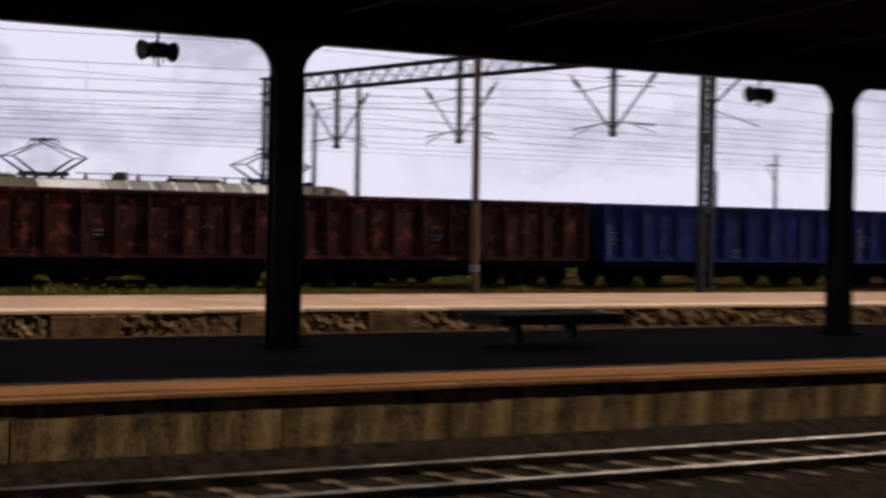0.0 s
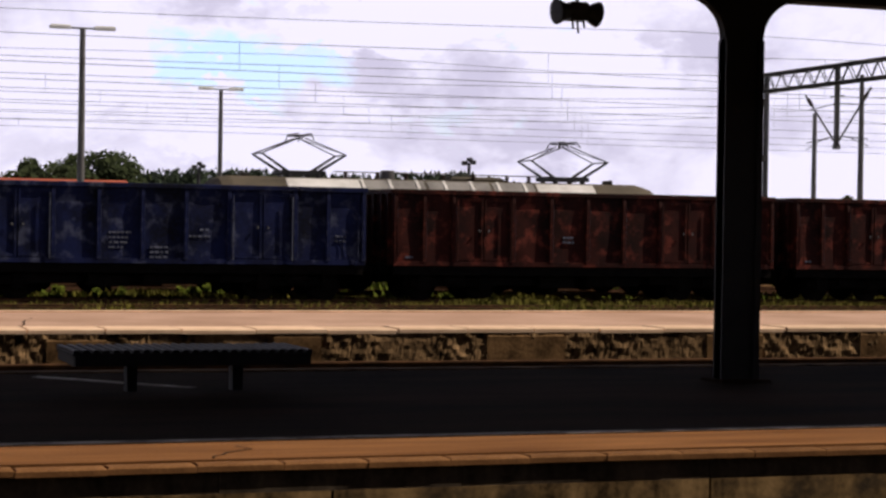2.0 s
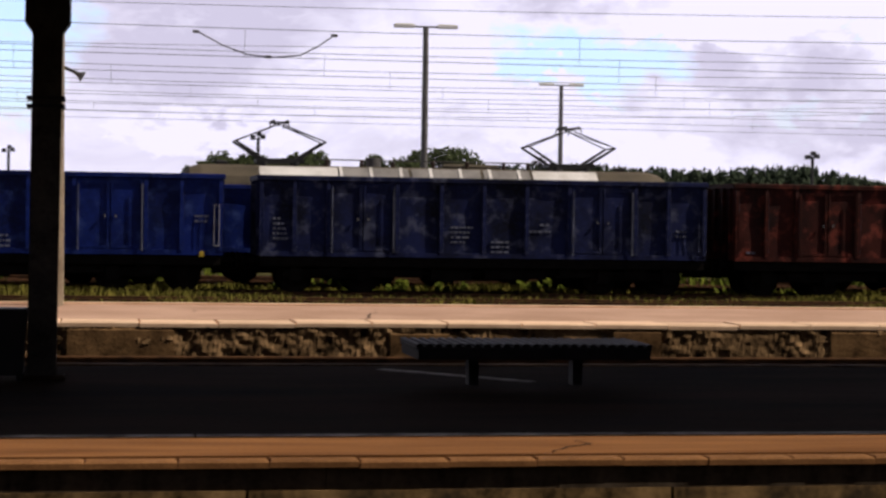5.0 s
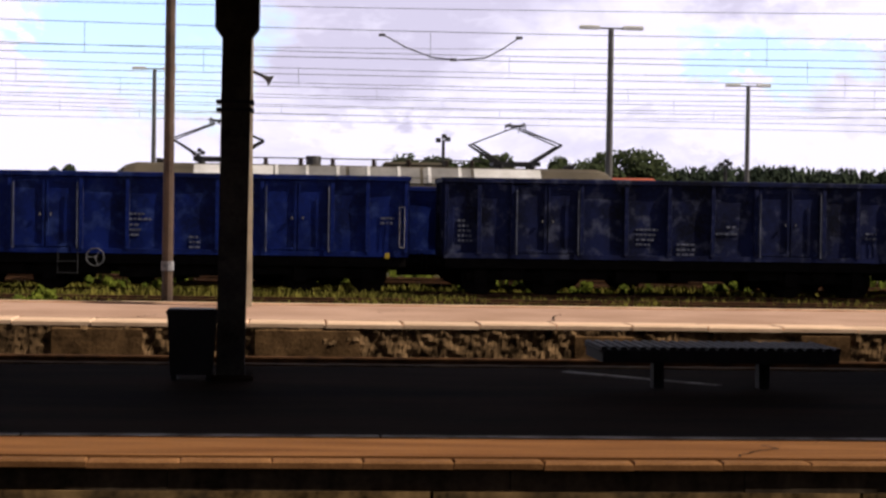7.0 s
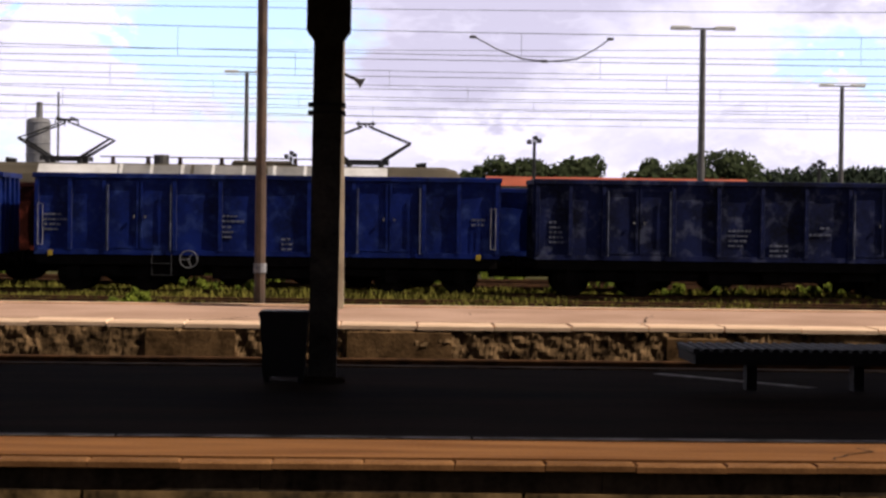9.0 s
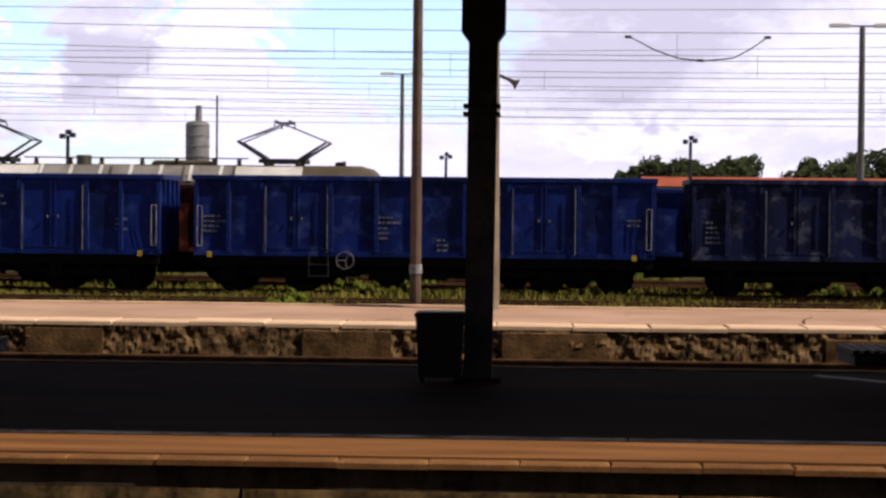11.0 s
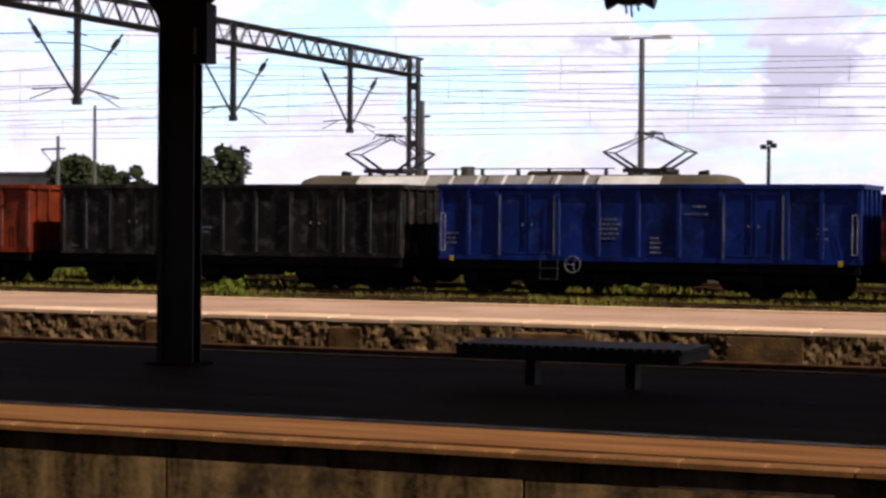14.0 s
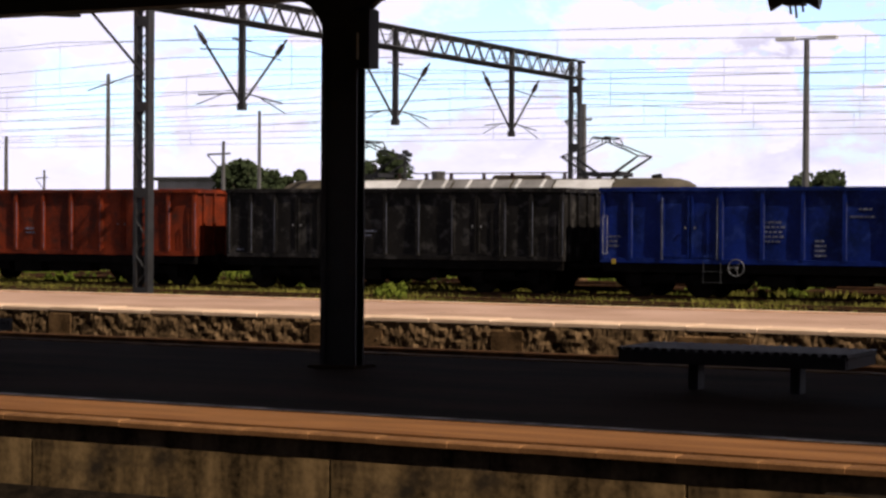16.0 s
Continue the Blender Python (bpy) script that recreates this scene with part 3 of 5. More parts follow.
def far_platform():
    th = thing("platform_far", "pale sunlit platform with a crumbling wall", "platform", kind="structure")
    bm = bmesh.new()
    box(bm, X0, X1, FAR_F + 0.95, FAR_B - 0.25, -0.3, FAR_Z - 0.006)
    part("paving", bm, M["far_top"], th, "pale pinkish concrete paving")
    bm = bmesh.new()
    box(bm, X0, X1, FAR_B - 0.25, FAR_B, -0.3, FAR_Z + 0.03)
    part("back_kerb", bm, M["far_edge"], th)
    slab = [shared(("edge_slab", i), lambda b, i=i: chamfer_box(b, 0, 1.188, 0, 0.93, -0.075, 0.0, 0.02)) for i in range(2)]
    x = -45.0
    while x < 70:
        part("edge_slab", random.choice(slab), M["far_edge"], th, at=(x, FAR_F + random.uniform(-0.02, 0.03), FAR_Z + random.uniform(-0.012, 0.008)))
        x += 1.2
    bm = bmesh.new()
    for a, b in ((X0, -45.01), (70.3, X1)):
        box(bm, a, b, FAR_F, FAR_F + 0.94, FAR_Z - 0.075, FAR_Z)
    part("edge_run", bm, M["far_edge"], th)
    # The wall: crumbled rubble with smoother repaired stretches.
    nx, nz = 3900, 13
    a, b = -42.0, 62.0
    rows = []
    bm = bmesh.new()
    for k in range(nz):
        z = -0.3 + k / (nz - 1) * (FAR_Z - 0.08 + 0.3)
        r = []
        for i in range(nx):
            x = a + (b - a) * i / (nx - 1)
            s = noise.noise((x * 0.35, 5.0, 1.0))
            rough = 0.062 if s > -0.2 else 0.03
            d = rough * (0.3 * noise.noise((x * 1.6, z * 2.0, 0.0)) + 0.55 * noise.noise((x * 4.4 + z * 3, z * 5.5, 2)) + 0.42 * noise.noise((x * 10 - z * 4, z * 11, 4)) + 0.26 * noise.noise((x * 22, z * 20, 9)))
            r.append(bm.verts.new((x, FAR_F + 0.012 + min(0.12, max(-0.04, d)), z)))
        rows.append(r)
    for p, q in zip(rows, rows[1:]):
        for i in range(nx - 1):
            bm.faces.new((p[i], p[i + 1], q[i + 1], q[i]))
    part("crumbled_wall", bm, M["rubble"], th, "crumbling brown concrete wall")
    x = -40.0
    for i in range(16):
        x += random.uniform(3.0, 7.0)
        w = random.uniform(0.5, 1.7)
        bm = bmesh.new()
        chamfer_box(bm, x, x + w, FAR_F - 0.012, FAR_F + 0.3, -0.3, FAR_Z - 0.085 - random.choice((0, 0, 0.05)), 0.05)
        part("repair_patch", bm, M["patch"], th, "smoother concrete repair")
    bm = bmesh.new()
    box(bm, X0, X1, FAR_F + 0.3, FAR_F + 0.95, -0.3, FAR_Z - 0.08)
    part("core", bm, M["patch"], th)


far_platform()


def crack(x, y, z, length, mat, seed):
    """A ragged dark crack running across the paving."""
    rnd = random.Random(seed)
    bm = bmesh.new()
    px, py, prev = x, y, None
    n = 9
    for i in range(n):
        w = 0.012 * math.sin(math.pi * (i + 0.4) / n) + 0.003
        a, b = bm.verts.new((px - w, py, z + 0.005)), bm.verts.new((px + w, py, z + 0.005))
        if prev:
            bm.faces.new((prev[0], prev[1], b, a))
        prev = (a, b)
        px += rnd.uniform(-0.05, 0.22)
        py += length / n
    single("paving_crack", bm, mat, "ragged dark crack across the paving", "crack", kind="structure")


for i, (cx, cy, cl) in enumerate(((4.0, 31.0, 3.5), (-2.7, 30.8, 2.0), (1.2, 33.5, 1.2), (3.2, 13.6, 0.9), (-17.0, 31.2, 2.5), (-9.5, 32.0, 1.6))):
    crack(cx, cy, FAR_Z if cy > 20 else NEAR_Z - 0.004, cl, M["crack"], i)

# Out of view: wall and ceiling are added to hold back sky light.
def unseen_behind():
    bm = bmesh.new()
    box(bm, -80, 90, -11.0, -10.4, -0.3, 13.0)
    single("unseen_wall_behind", bm, M["render"], "plain grey unseen wall added to block sky light", "wall", kind="structure")
    bm = bmesh.new()
    box(bm, -80, 90, -10.4, 4.5, 6.0, 6.25)
    single("unseen_ceiling_behind", bm, M["canopy"], "plain dark unseen ceiling added to block sky light", "canopy", kind="structure")
    bm = bmesh.new()
    box(bm, -80, 90, -10.4, 1.0, -0.6, 0.5)
    single("platform_behind", bm, M["asphalt"], "dark asphalt platform", "platform", kind="structure")


unseen_behind()


# ---- canopy ----
COL_Y = 19.45


def flared_column(x, box_side=0):
    th = thing("canopy_column", "dark grey steel canopy column with rounded haunches", "column", "canopy columns", at=(x, COL_Y, NEAR_Z))
    h, w, r = 4.25, 0.235, 0.46
    out = [(-w, 0), (w, 0)]
    out += [(w + r - r * math.cos(t), h - r + r * math.sin(t)) for t in [math.pi / 2 * i / 10 for i in range(11)]]
    out += [(-(w + r - r * math.cos(t)), h - r + r * math.sin(t)) for t in [math.pi / 2 * i / 10 for i in range(10, -1, -1)]]
    bm = bmesh.new()
    extrude_xz(bm, out, -0.07, 0.07)
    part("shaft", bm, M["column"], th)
    bm = bmesh.new()
    chamfer_box(bm, -0.31, 0.31, -0.25, 0.25, -0.02, 0.03, 0.02)
    part("foot", bm, M["asphalt"], th, "asphalt collar")
    for s in (-1, 1):
        bm = bmesh.new()
        box(bm, s * 0.2 - 0.035, s * 0.2 + 0.035, -0.1, 0.1, 0.03, h - r)
        part("flange", bm, M["column"], th)
    if box_side:
        bm = bmesh.new()
        chamfer_box(bm, box_side * 0.31 - 0.10, box_side * 0.31 + 0.10, -0.12, 0.1, 3.42, 4.1, 0.02)
        part("junction_box", bm, M["steel_dark"], th, "dark junction box")
        bm = bmesh.new()
        rod(bm, (box_side * 0.27, -0.14, 3.52), (box_side * 0.27, -0.14, 3.82), 0.012)
        part("conduit", bm, M["lamp"], th, "pale conduit")
    return th


for cx, side in ((10.49, 0), (21.45, 0), (32.4, 0), (-11.5, 1), (-22.5, 0)):
    flared_column(cx, side)


def plain_column(x):
    th = thing("canopy_column", "slender dark column with a wider head and speckled paint", "column", "canopy columns", at=(x, 19.8, NEAR_Z))
    bm = bmesh.new()
    extrude_xz(bm, [(-0.15, 0), (0.13, 0), (0.16, 3.42), (0.235, 3.52), (0.24, 4.3), (-0.20, 4.3), (-0.205, 3.52), (-0.13, 3.42)], -0.14, 0.14)
    part("shaft", bm, M["column_worn"], th, "speckled worn paint")
    for z in (2.68, 2.76):
        bm = bmesh.new()
        box(bm, -0.18, 0.19, -0.17, 0.17, z, z + 0.035)
        part("clamp_band", bm, M["steel_dark"], th)
    bm = bmesh.new()
    chamfer_box(bm, -0.22, 0.22, -0.22, 0.22, -0.02, 0.05, 0.02)
    part("foot", bm, M["asphalt"], th)


plain_column(-0.555)


def canopy():
    th = thing("platform_canopy", "dark flat platform canopy on a longitudinal beam", "canopy", kind="structure")
    bm = bmesh.new()
    box(bm, -60, 80, COL_Y - 0.18, COL_Y + 0.18, 4.80, 5.25)
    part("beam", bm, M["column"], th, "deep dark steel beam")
    bm = bmesh.new()
    extrude_yz(bm, [(13.47, 5.55), (COL_Y, 5.2), (24.8, 5.55), (24.8, 5.75), (COL_Y, 5.4), (13.47, 5.75)], -60, 80)
    part("roof", bm, M["canopy"], th, "dark boarded roof")
    x = -58.0
    rb = shared("rafter", lambda b: extrude_yz(b, [(-5.3, 5.43), (0, 5.05), (5.3, 5.43), (5.3, 5.52), (0, 5.18), (-5.3, 5.52)], -0.06, 0.06))
    while x < 78:
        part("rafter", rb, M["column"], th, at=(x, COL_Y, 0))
        x += 2.75


canopy()


def loudspeaker(x, z=4.57):
    th = thing("loudspeaker", "dark twin horn loudspeaker hung under the canopy", "loudspeaker", "platform loudspeakers", at=(x, COL_Y, z))
    for s in (-1, 1):
        bm = bmesh.new()
        lathe(bm, [(0, 0.05), (0.06, 0.06), (0.15, 0.09), (0.22, 0.125), (0.26, 0.14), (0.265, 0.12)], (0, 0, 0), (s, 0.15 * s, -0.1), 14)
        part("horn", bm, M["speaker"], th)
    bm = bmesh.new()
    chamfer_box(bm, -0.1, 0.1, -0.09, 0.09, -0.11, 0.09, 0.02)
    part("driver", bm, M["speaker"], th)
    bm = bmesh.new()
    rod(bm, (0, 0, 0.05), (0, 0, 0.25), 0.02)
    part("hanger", bm, M["steel_dark"], th)
    bm = bmesh.new()
    for dx, l in ((-0.06, 0.2), (0.0, 0.24), (0.07, 0.18)):
        rod(bm, (dx, 0, -0.05), (dx + 0.02, 0, -l), 0.012)
    part("cable", bm, M["steel_dark"], th)


for sx in (8.49, 19.5, -6.15, -17.0):
    loudspeaker(sx)


def bench(x, y):
    th = thing("platform_bench", "dark slatted backless bench on two posts", "bench", "platform benches", at=(x, y, NEAR_Z))
    for s in (-0.53, 0.53):
        bm = bmesh.new()
        chamfer_box(bm, s - 0.05, s + 0.05, -0.09, 0.09, 0, 0.36, 0.01)
        box(bm, s - 0.05, s + 0.05, -0.46, 0.46, 0.31, 0.375)
        part("leg", bm, M["steel_dark"], th)
    for s in (-0.51, 0.51):
        bm = bmesh.new()
        chamfer_box(bm, -1.16, 1.16, s - 0.025, s + 0.025, 0.285, 0.405, 0.01)
        part("apron", bm, M["bench"], th)
    for s in (-1.14, 1.14):
        bm = bmesh.new()
        chamfer_box(bm, s - 0.025, s + 0.025, -0.48, 0.48, 0.285, 0.40, 0.01)
        part("end_apron", bm, M["bench"], th)
    sl = shared("slat", lambda b: chamfer_box(b, -1.18, 1.18, -0.033, 0.033, 0.375, 0.41, 0.01))
    cr = shared("cross_slat", lambda b: chamfer_box(b, -0.028, 0.028, -0.53, 0.53, 0.405, 0.437, 0.01))
    for i in range(12):
        part("slat", sl, M["bench"], th, at=(0, -0.468 + i * 0.0851, 0))
    for i in range(25):
        part("cross_slat", cr, M["bench"], th, at=(-1.15 + i * 0.0958, 0, 0))


for bx, by in ((4.19, 19.2), (-6.4, 18.76), (14.9, 19.2), (-17.4, 18.8)):
    bench(bx, by)


def litter_bin():
    th = thing("litter_bin", "black square litter bin beside a column", "litter bin", at=(-0.945, 19.7, NEAR_Z))
    bm = bmesh.new()
    v = []
    for z, w in ((0.06, 0.205), (0.66, 0.24)):
        v.append([bm.verts.new((a * w, b * 0.2, z)) for a, b in ((-1, -1), (1, -1), (1, 1), (-1, 1))])
    for i in range(4):
        j = (i + 1) % 4
        bm.faces.new((v[0][i], v[0][j], v[1][j], v[1][i]))
    bm.faces.new(v[0][::-1])
    bm.faces.new(v[1])
    part("body", bm, M["bin"], th)
    bm = bmesh.new()
    chamfer_box(bm, -0.25, 0.25, -0.22, 0.22, 0.655, 0.71, 0.02)
    part("rim", bm, M["bin"], th)
    for s in (-0.17, 0.17):
        bm = bmesh.new()
        box(bm, s - 0.025, s + 0.025, -0.15, 0.15, 0.0, 0.08)
        part("foot", bm, M["bin"], th)


litter_bin()


# ---- open goods wagons ----
BAYS = (0.0, 0.076, 0.149, 0.300, 0.398, 0.493, 0.589, 0.685, 0.836, 0.912, 1.0)
DOORS = (2, 7)
SILL, TOP, HALF = 1.16, 3.27, 1.38


def bogie(th, x, z):
    bo = part("bogie", shared("bogie", lambda b: [box(b, -1.25, 1.25, s * 1.0 - 0.07, s * 1.0 + 0.07, 0.38, 0.62) for s in (-1, 1)] + [box(b, -0.3, 0.3, -1.15, 1.15, 0.45, 0.85)] + [box(b, sx * 0.9 - 0.16, sx * 0.9 + 0.16, s * 1.1 - 0.1, s * 1.1 + 0.1, 0.3, 0.72) for s in (-1, 1) for sx in (-1, 1)]), M["under"], th, at=(x, 0, z))
    for sx in (-0.9, 0.9):
        part("wheelset", shared("wheelset", lambda b: [lathe(b, [(0, 0.2), (0.02, 0.46), (0.1, 0.46), (0.105, 0.49), (0.135, 0.49), (0.14, 0.2)], (0, s * 0.84, 0.46), (0, 0, 0.46), 20) for s in (-1, 1)] + [rod(b, (0, -0.8, 0.46), (0, 0.8, 0.46), 0.08)]), M["wheel"], bo, at=(sx, 0, 0))
    return bo


def dent(x, z, y):
    """How far the sheet is pushed in, 0 to 4 cm."""
    d = 0.02 * noise.noise((x * 1.1, z * 2.0, y)) + 0.013 * noise.noise((x * 2.6, z * 3.5, y + 9)) + 0.006 * noise.noise((x * 6, z * 9, y + 4))
    return min(0.04, max(0.0, 0.018 + d))


def goods_wagon(x0, x1, paint, label, marks=(), top=TOP, yellow=False, wheel_at=None, y=52.5):
    """An open high-sided bogie wagon with ribbed walls and double side doors."""
    L = x1 - x0
    th = thing("goods_wagon", label, "goods wagon", "goods train", at=(x0, y, 0))
    m, u = M[paint], M["under"]
    key = (round(L, 2), round(top, 2))
    # walls
    for s in (-1, 1):
        bm = bmesh.new()
        yy = sorted((s * (HALF - 0.10), s * (HALF - 0.14)))
        box(bm, 0.02, L - 0.02, yy[0] + (0.045 if s < 0 else 0), yy[1] + (0.03 if s < 0 else 0), SILL + 0.1, top - 0.1)
        # the outer sheet is dented and bulged by loading
        if s < 0:
            nx, nz = int(L / 0.13), 14
            grid = [[bm.verts.new((0.02 + (L - 0.04) * i / nx, -HALF + 0.052 + dent(x0 + L * i / nx, k / nz, y), SILL + 0.1 + (top - SILL - 0.2) * k / nz)) for i in range(nx + 1)] for k in range(nz + 1)]
            for g, h in zip(grid, grid[1:]):
                for i in range(nx):
                    bm.faces.new((g[i], g[i + 1], h[i + 1], h[i]))
            bm.faces.ensure_lookup_table()
            for f in bm.faces[6:]:
                f.smooth = True
        part("side_wall", bm, m, th)
        bm = bmesh.new()
        yy = sorted((s * (HALF + 0.03), s * (HALF - 0.16)))
        chamfer_box(bm, -0.02, L + 0.02, yy[0], yy[1], top - 0.12, top, 0.02)
        part("top_rail", bm, m, th)
        bm = bmesh.new()
        yy = sorted((s * (HALF + 0.01), s * (HALF - 0.16)))
        box(bm, 0.0, L, yy[0], yy[1], SILL, SILL + 0.13)
        part("bottom_rail", bm, m, th)
        bm = bmesh.new()
        yy = sorted((s * (HALF - 0.06), s * (HALF - 0.2)))
        box(bm, 0.05, L - 0.05, yy[0], yy[1], SILL - 0.26, SILL)
        part("sole_bar", bm, u, th)
    for e in (0.0, 1.0):
        bm = bmesh.new()
        d = -1 if e else 1
        xx = sorted((e * L + d * 0.03, e * L + d * 0.07))
        box(bm, xx[0], xx[1], -HALF + 0.06, HALF - 0.06, SILL, top - 0.02)
        part("end_wall", bm, m, th)
        for py in (-0.95, -0.35, 0.35, 0.95):
            bm = bmesh.new()
            xx = sorted((e * L + d * 0.03, e * L - d * 0.05))
            box(bm, xx[0], xx[1], py - 0.05, py + 0.05, SILL, top - 0.12)
            part("end_post", bm, m, th)
        bm = bmesh.new()
        xx = sorted((e * L + d * 0.05, e * L - d * 0.06))
        box(bm, xx[0], xx[1], -HALF + 0.02, HALF - 0.02, top - 0.13, top - 0.005)
        part("end_rail", bm, m, th)
        for py in (-0.875, 0.875):
            bm = bmesh.new()
            lathe(bm, [(0, 0.09), (0.3, 0.09), (0.31, 0.06), (0.5, 0.06), (0.51, 0.22), (0.545, 0.22), (0.555, 0.15)], (e * L, py, 1.02), (e * L - d, py, 1.02), 12)
            part("buffer", bm, u, th)
        bm = bmesh.new()
        gx, gw = e * L + d * 0.1, d * 0.13
        tip = SILL + 1.3
        rod(bm, (gx, -HALF - 0.06, SILL + 0.25), (gx, -HALF - 0.06, tip), 0.009)
        rod(bm, (gx + gw, -HALF - 0.06, SILL + 0.25), (gx + gw, -HALF - 0.06, tip), 0.009)
        rod(bm, (gx, -HALF - 0.06, tip), (gx + gw, -HALF - 0.06, tip), 0.009)
        rod(bm, (gx, -HALF - 0.06, SILL + 0.25), (gx + gw, -HALF - 0.06, SILL + 0.25), 0.009)
        part("grab_rail", bm, M["white"] if paint in ("wagon_blue", "wagon_bright_blue") else m, th)
    bm = bmesh.new()
    box(bm, 0.05, L - 0.05, -HALF + 0.08, HALF - 0.08, SILL - 0.02, SILL + 0.06)
    part("floor", bm, u, th)
    bm = bmesh.new()
    box(bm, 0.1, L - 0.1, -0.25, 0.25, SILL - 0.3, SILL - 0.02)
    for a, b, z in ((0.24, 0.36, 0.62), (0.38, 0.47, 0.55), (0.5, 0.64, 0.6), (0.67, 0.75, 0.66)):
        chamfer_box(bm, a * L, b * L, -HALF + 0.25, -HALF + 0.75, z, SILL - 0.1, 0.05)
    box(bm, 0.2 * L, 0.8 * L, -0.9, 0.9, 0.68, SILL - 0.05)
    for cx in (0.3, 0.45, 0.58, 0.72):
        box(bm, cx * L - 0.06, cx * L + 0.06, -HALF + 0.2, HALF - 0.2, SILL - 0.2, SILL - 0.02)
    part("underframe", bm, u, th)
    # ribs and doors
    for s in (-1, 1):
        rib = shared(("rib", s, key[1]), lambda b: extrude_yz(b, [(s * (HALF - 0.11), SILL + 0.12), (s * (HALF + 0.03), SILL + 0.12), (s * (HALF + 0.03), top - 0.35), (s * (HALF + 0.0), top - 0.12), (s * (HALF - 0.11), top - 0.12)], -0.05, 0.05))
        for i, f in enumerate(BAYS):
            rx = min(max(f * L, 0.06), L - 0.06)
            post = part("rib", rib, m, th, at=(rx, 0, 0))
            # pale strip on the rib's sun side: rubbed paint plus painted sunlight
            if s < 0 and y < 55:
                part("rubbed_edge", shared(("rubbed_edge", key[1]), lambda b: box(b, 0.051, 0.054, -HALF - 0.031, -HALF - 0.004, SILL + 0.2, top - 0.4)), M["worn_lit_edge"], post)
        for k in DOORS:
            a, b = BAYS[k] * L + 0.07, BAYS[k + 1] * L - 0.07
            mid = (a + b) / 2
            for p, q in ((a, mid - 0.02), (mid + 0.02, b)):
                bm = bmesh.new()
                yy = sorted((s * (HALF - 0.11), s * (HALF - 0.045)))
                box(bm, p, q, yy[0], yy[1], SILL + 0.16, top - 0.22)
                for fr in ((p, p + 0.06), (q - 0.06, q)):
                    yz = sorted((s * (HALF - 0.08), s * (HALF + 0.0)))
                    box(bm, fr[0], fr[1], yz[0], yz[1], SILL + 0.16, top - 0.22)
                yz = sorted((s * (HALF - 0.08), s * (HALF - 0.005)))
                box(bm, p + 0.06, q - 0.06, yz[0], yz[1], SILL + 0.16, SILL + 0.22)
                box(bm, p + 0.06, q - 0.06, yz[0], yz[1], top - 0.28, top - 0.22)
                leaf = part("door_leaf", bm, m, th)
                bm = bmesh.new()
                hx = p + 0.03 if q < mid else q - 0.03
                rod(bm, (hx, s * (HALF + 0.05), SILL + 0.1), (hx, s * (HALF + 0.05), top - 0.3), 0.016)
                part("hinge_rod", bm, M["worn_lit_edge"] if "blue" in paint else m, leaf)
                bm = bmesh.new()
                hx = q - 0.12 if q < mid else p + 0.12
                rod(bm, (hx, s * (HALF + 0.02), SILL + 0.95), (hx, s * (HALF + 0.02), SILL + 1.02), 0.022)
                part("latch", bm, M["wheel_grey"], leaf, "pale latch")
    # running gear
    for bx in (1.9, L - 1.9):
        bogie(th, bx, YARD)
    bm = bmesh.new()
    rod(bm, (L * 0.42, -0.5, 0.75), (L * 0.55, -0.5, 0.75), 0.2, n=12)
    part("brake_cylinder", bm, u, th)
    if wheel_at is not None:
        bm = bmesh.new()
        ring = [(Vector((wheel_at - x0 + 0.225 * math.cos(a), -HALF - 0.06, 1.06 + 0.225 * math.sin(a)))) for a in [2 * math.pi * i / 20 for i in range(20)]]
        for a, b in zip(ring, ring[1:] + ring[:1]):
            rod(bm, a, b, 0.017, n=5)
        for a in (ring[3], ring[10], ring[16]):
            rod(bm, a, (wheel_at - x0, -HALF - 0.06, 1.06), 0.010, n=4)
        rod(bm, (wheel_at - x0, -HALF + 0.1, 1.06), (wheel_at - x0, -HALF - 0.08, 1.06), 0.03)
        part("handwheel", bm, M["wheel_grey"], th, "pale brake handwheel")
        bm = bmesh.new()
        sx = wheel_at - x0 - 0.95
        for a in (sx, sx + 0.5):
            rod(bm, (a, -HALF - 0.04, 0.62), (a, -HALF - 0.04, SILL + 0.02), 0.012, n=4)
        for z in (0.63, 0.93):
            box(bm, sx - 0.02, sx + 0.52, -HALF - 0.08, -HALF + 0.06, z, z + 0.02)
        part("footstep", bm, M["steel_dark"], th, "dark steel footstep")
    if yellow:
        for fx in (0.035, 0.955):
            bm = bmesh.new()
            chamfer_box(bm, fx * L - 0.06, fx * L + 0.06, -HALF - 0.03, -HALF - 0.01, SILL - 0.04, SILL + 0.10, 0.004)
            part("yellow_mark", bm, M["yellow"], th, "yellow paint mark")
    # unreadable lettering as plain bars: (share of length, height over sill, rows, width)
    for fx, fz, rows, w in marks:
        bm = bmesh.new()
        for r in range(rows):
            ww = w * random.uniform(0.55, 1.0)
            x = fx * L
            while x < fx * L + ww:
                g = random.uniform(0.04, 0.12)
                box(bm, x, x + g, -HALF + 0.048, -HALF + 0.13, SILL + fz - r * 0.13, SILL + fz - r * 0.13 + 0.055)
                x += g + random.uniform(0.02, 0.05)
        tagged(part("lettering", bm, M["lettering"], th, "faded white lettering"), kind="stuff")
    return th


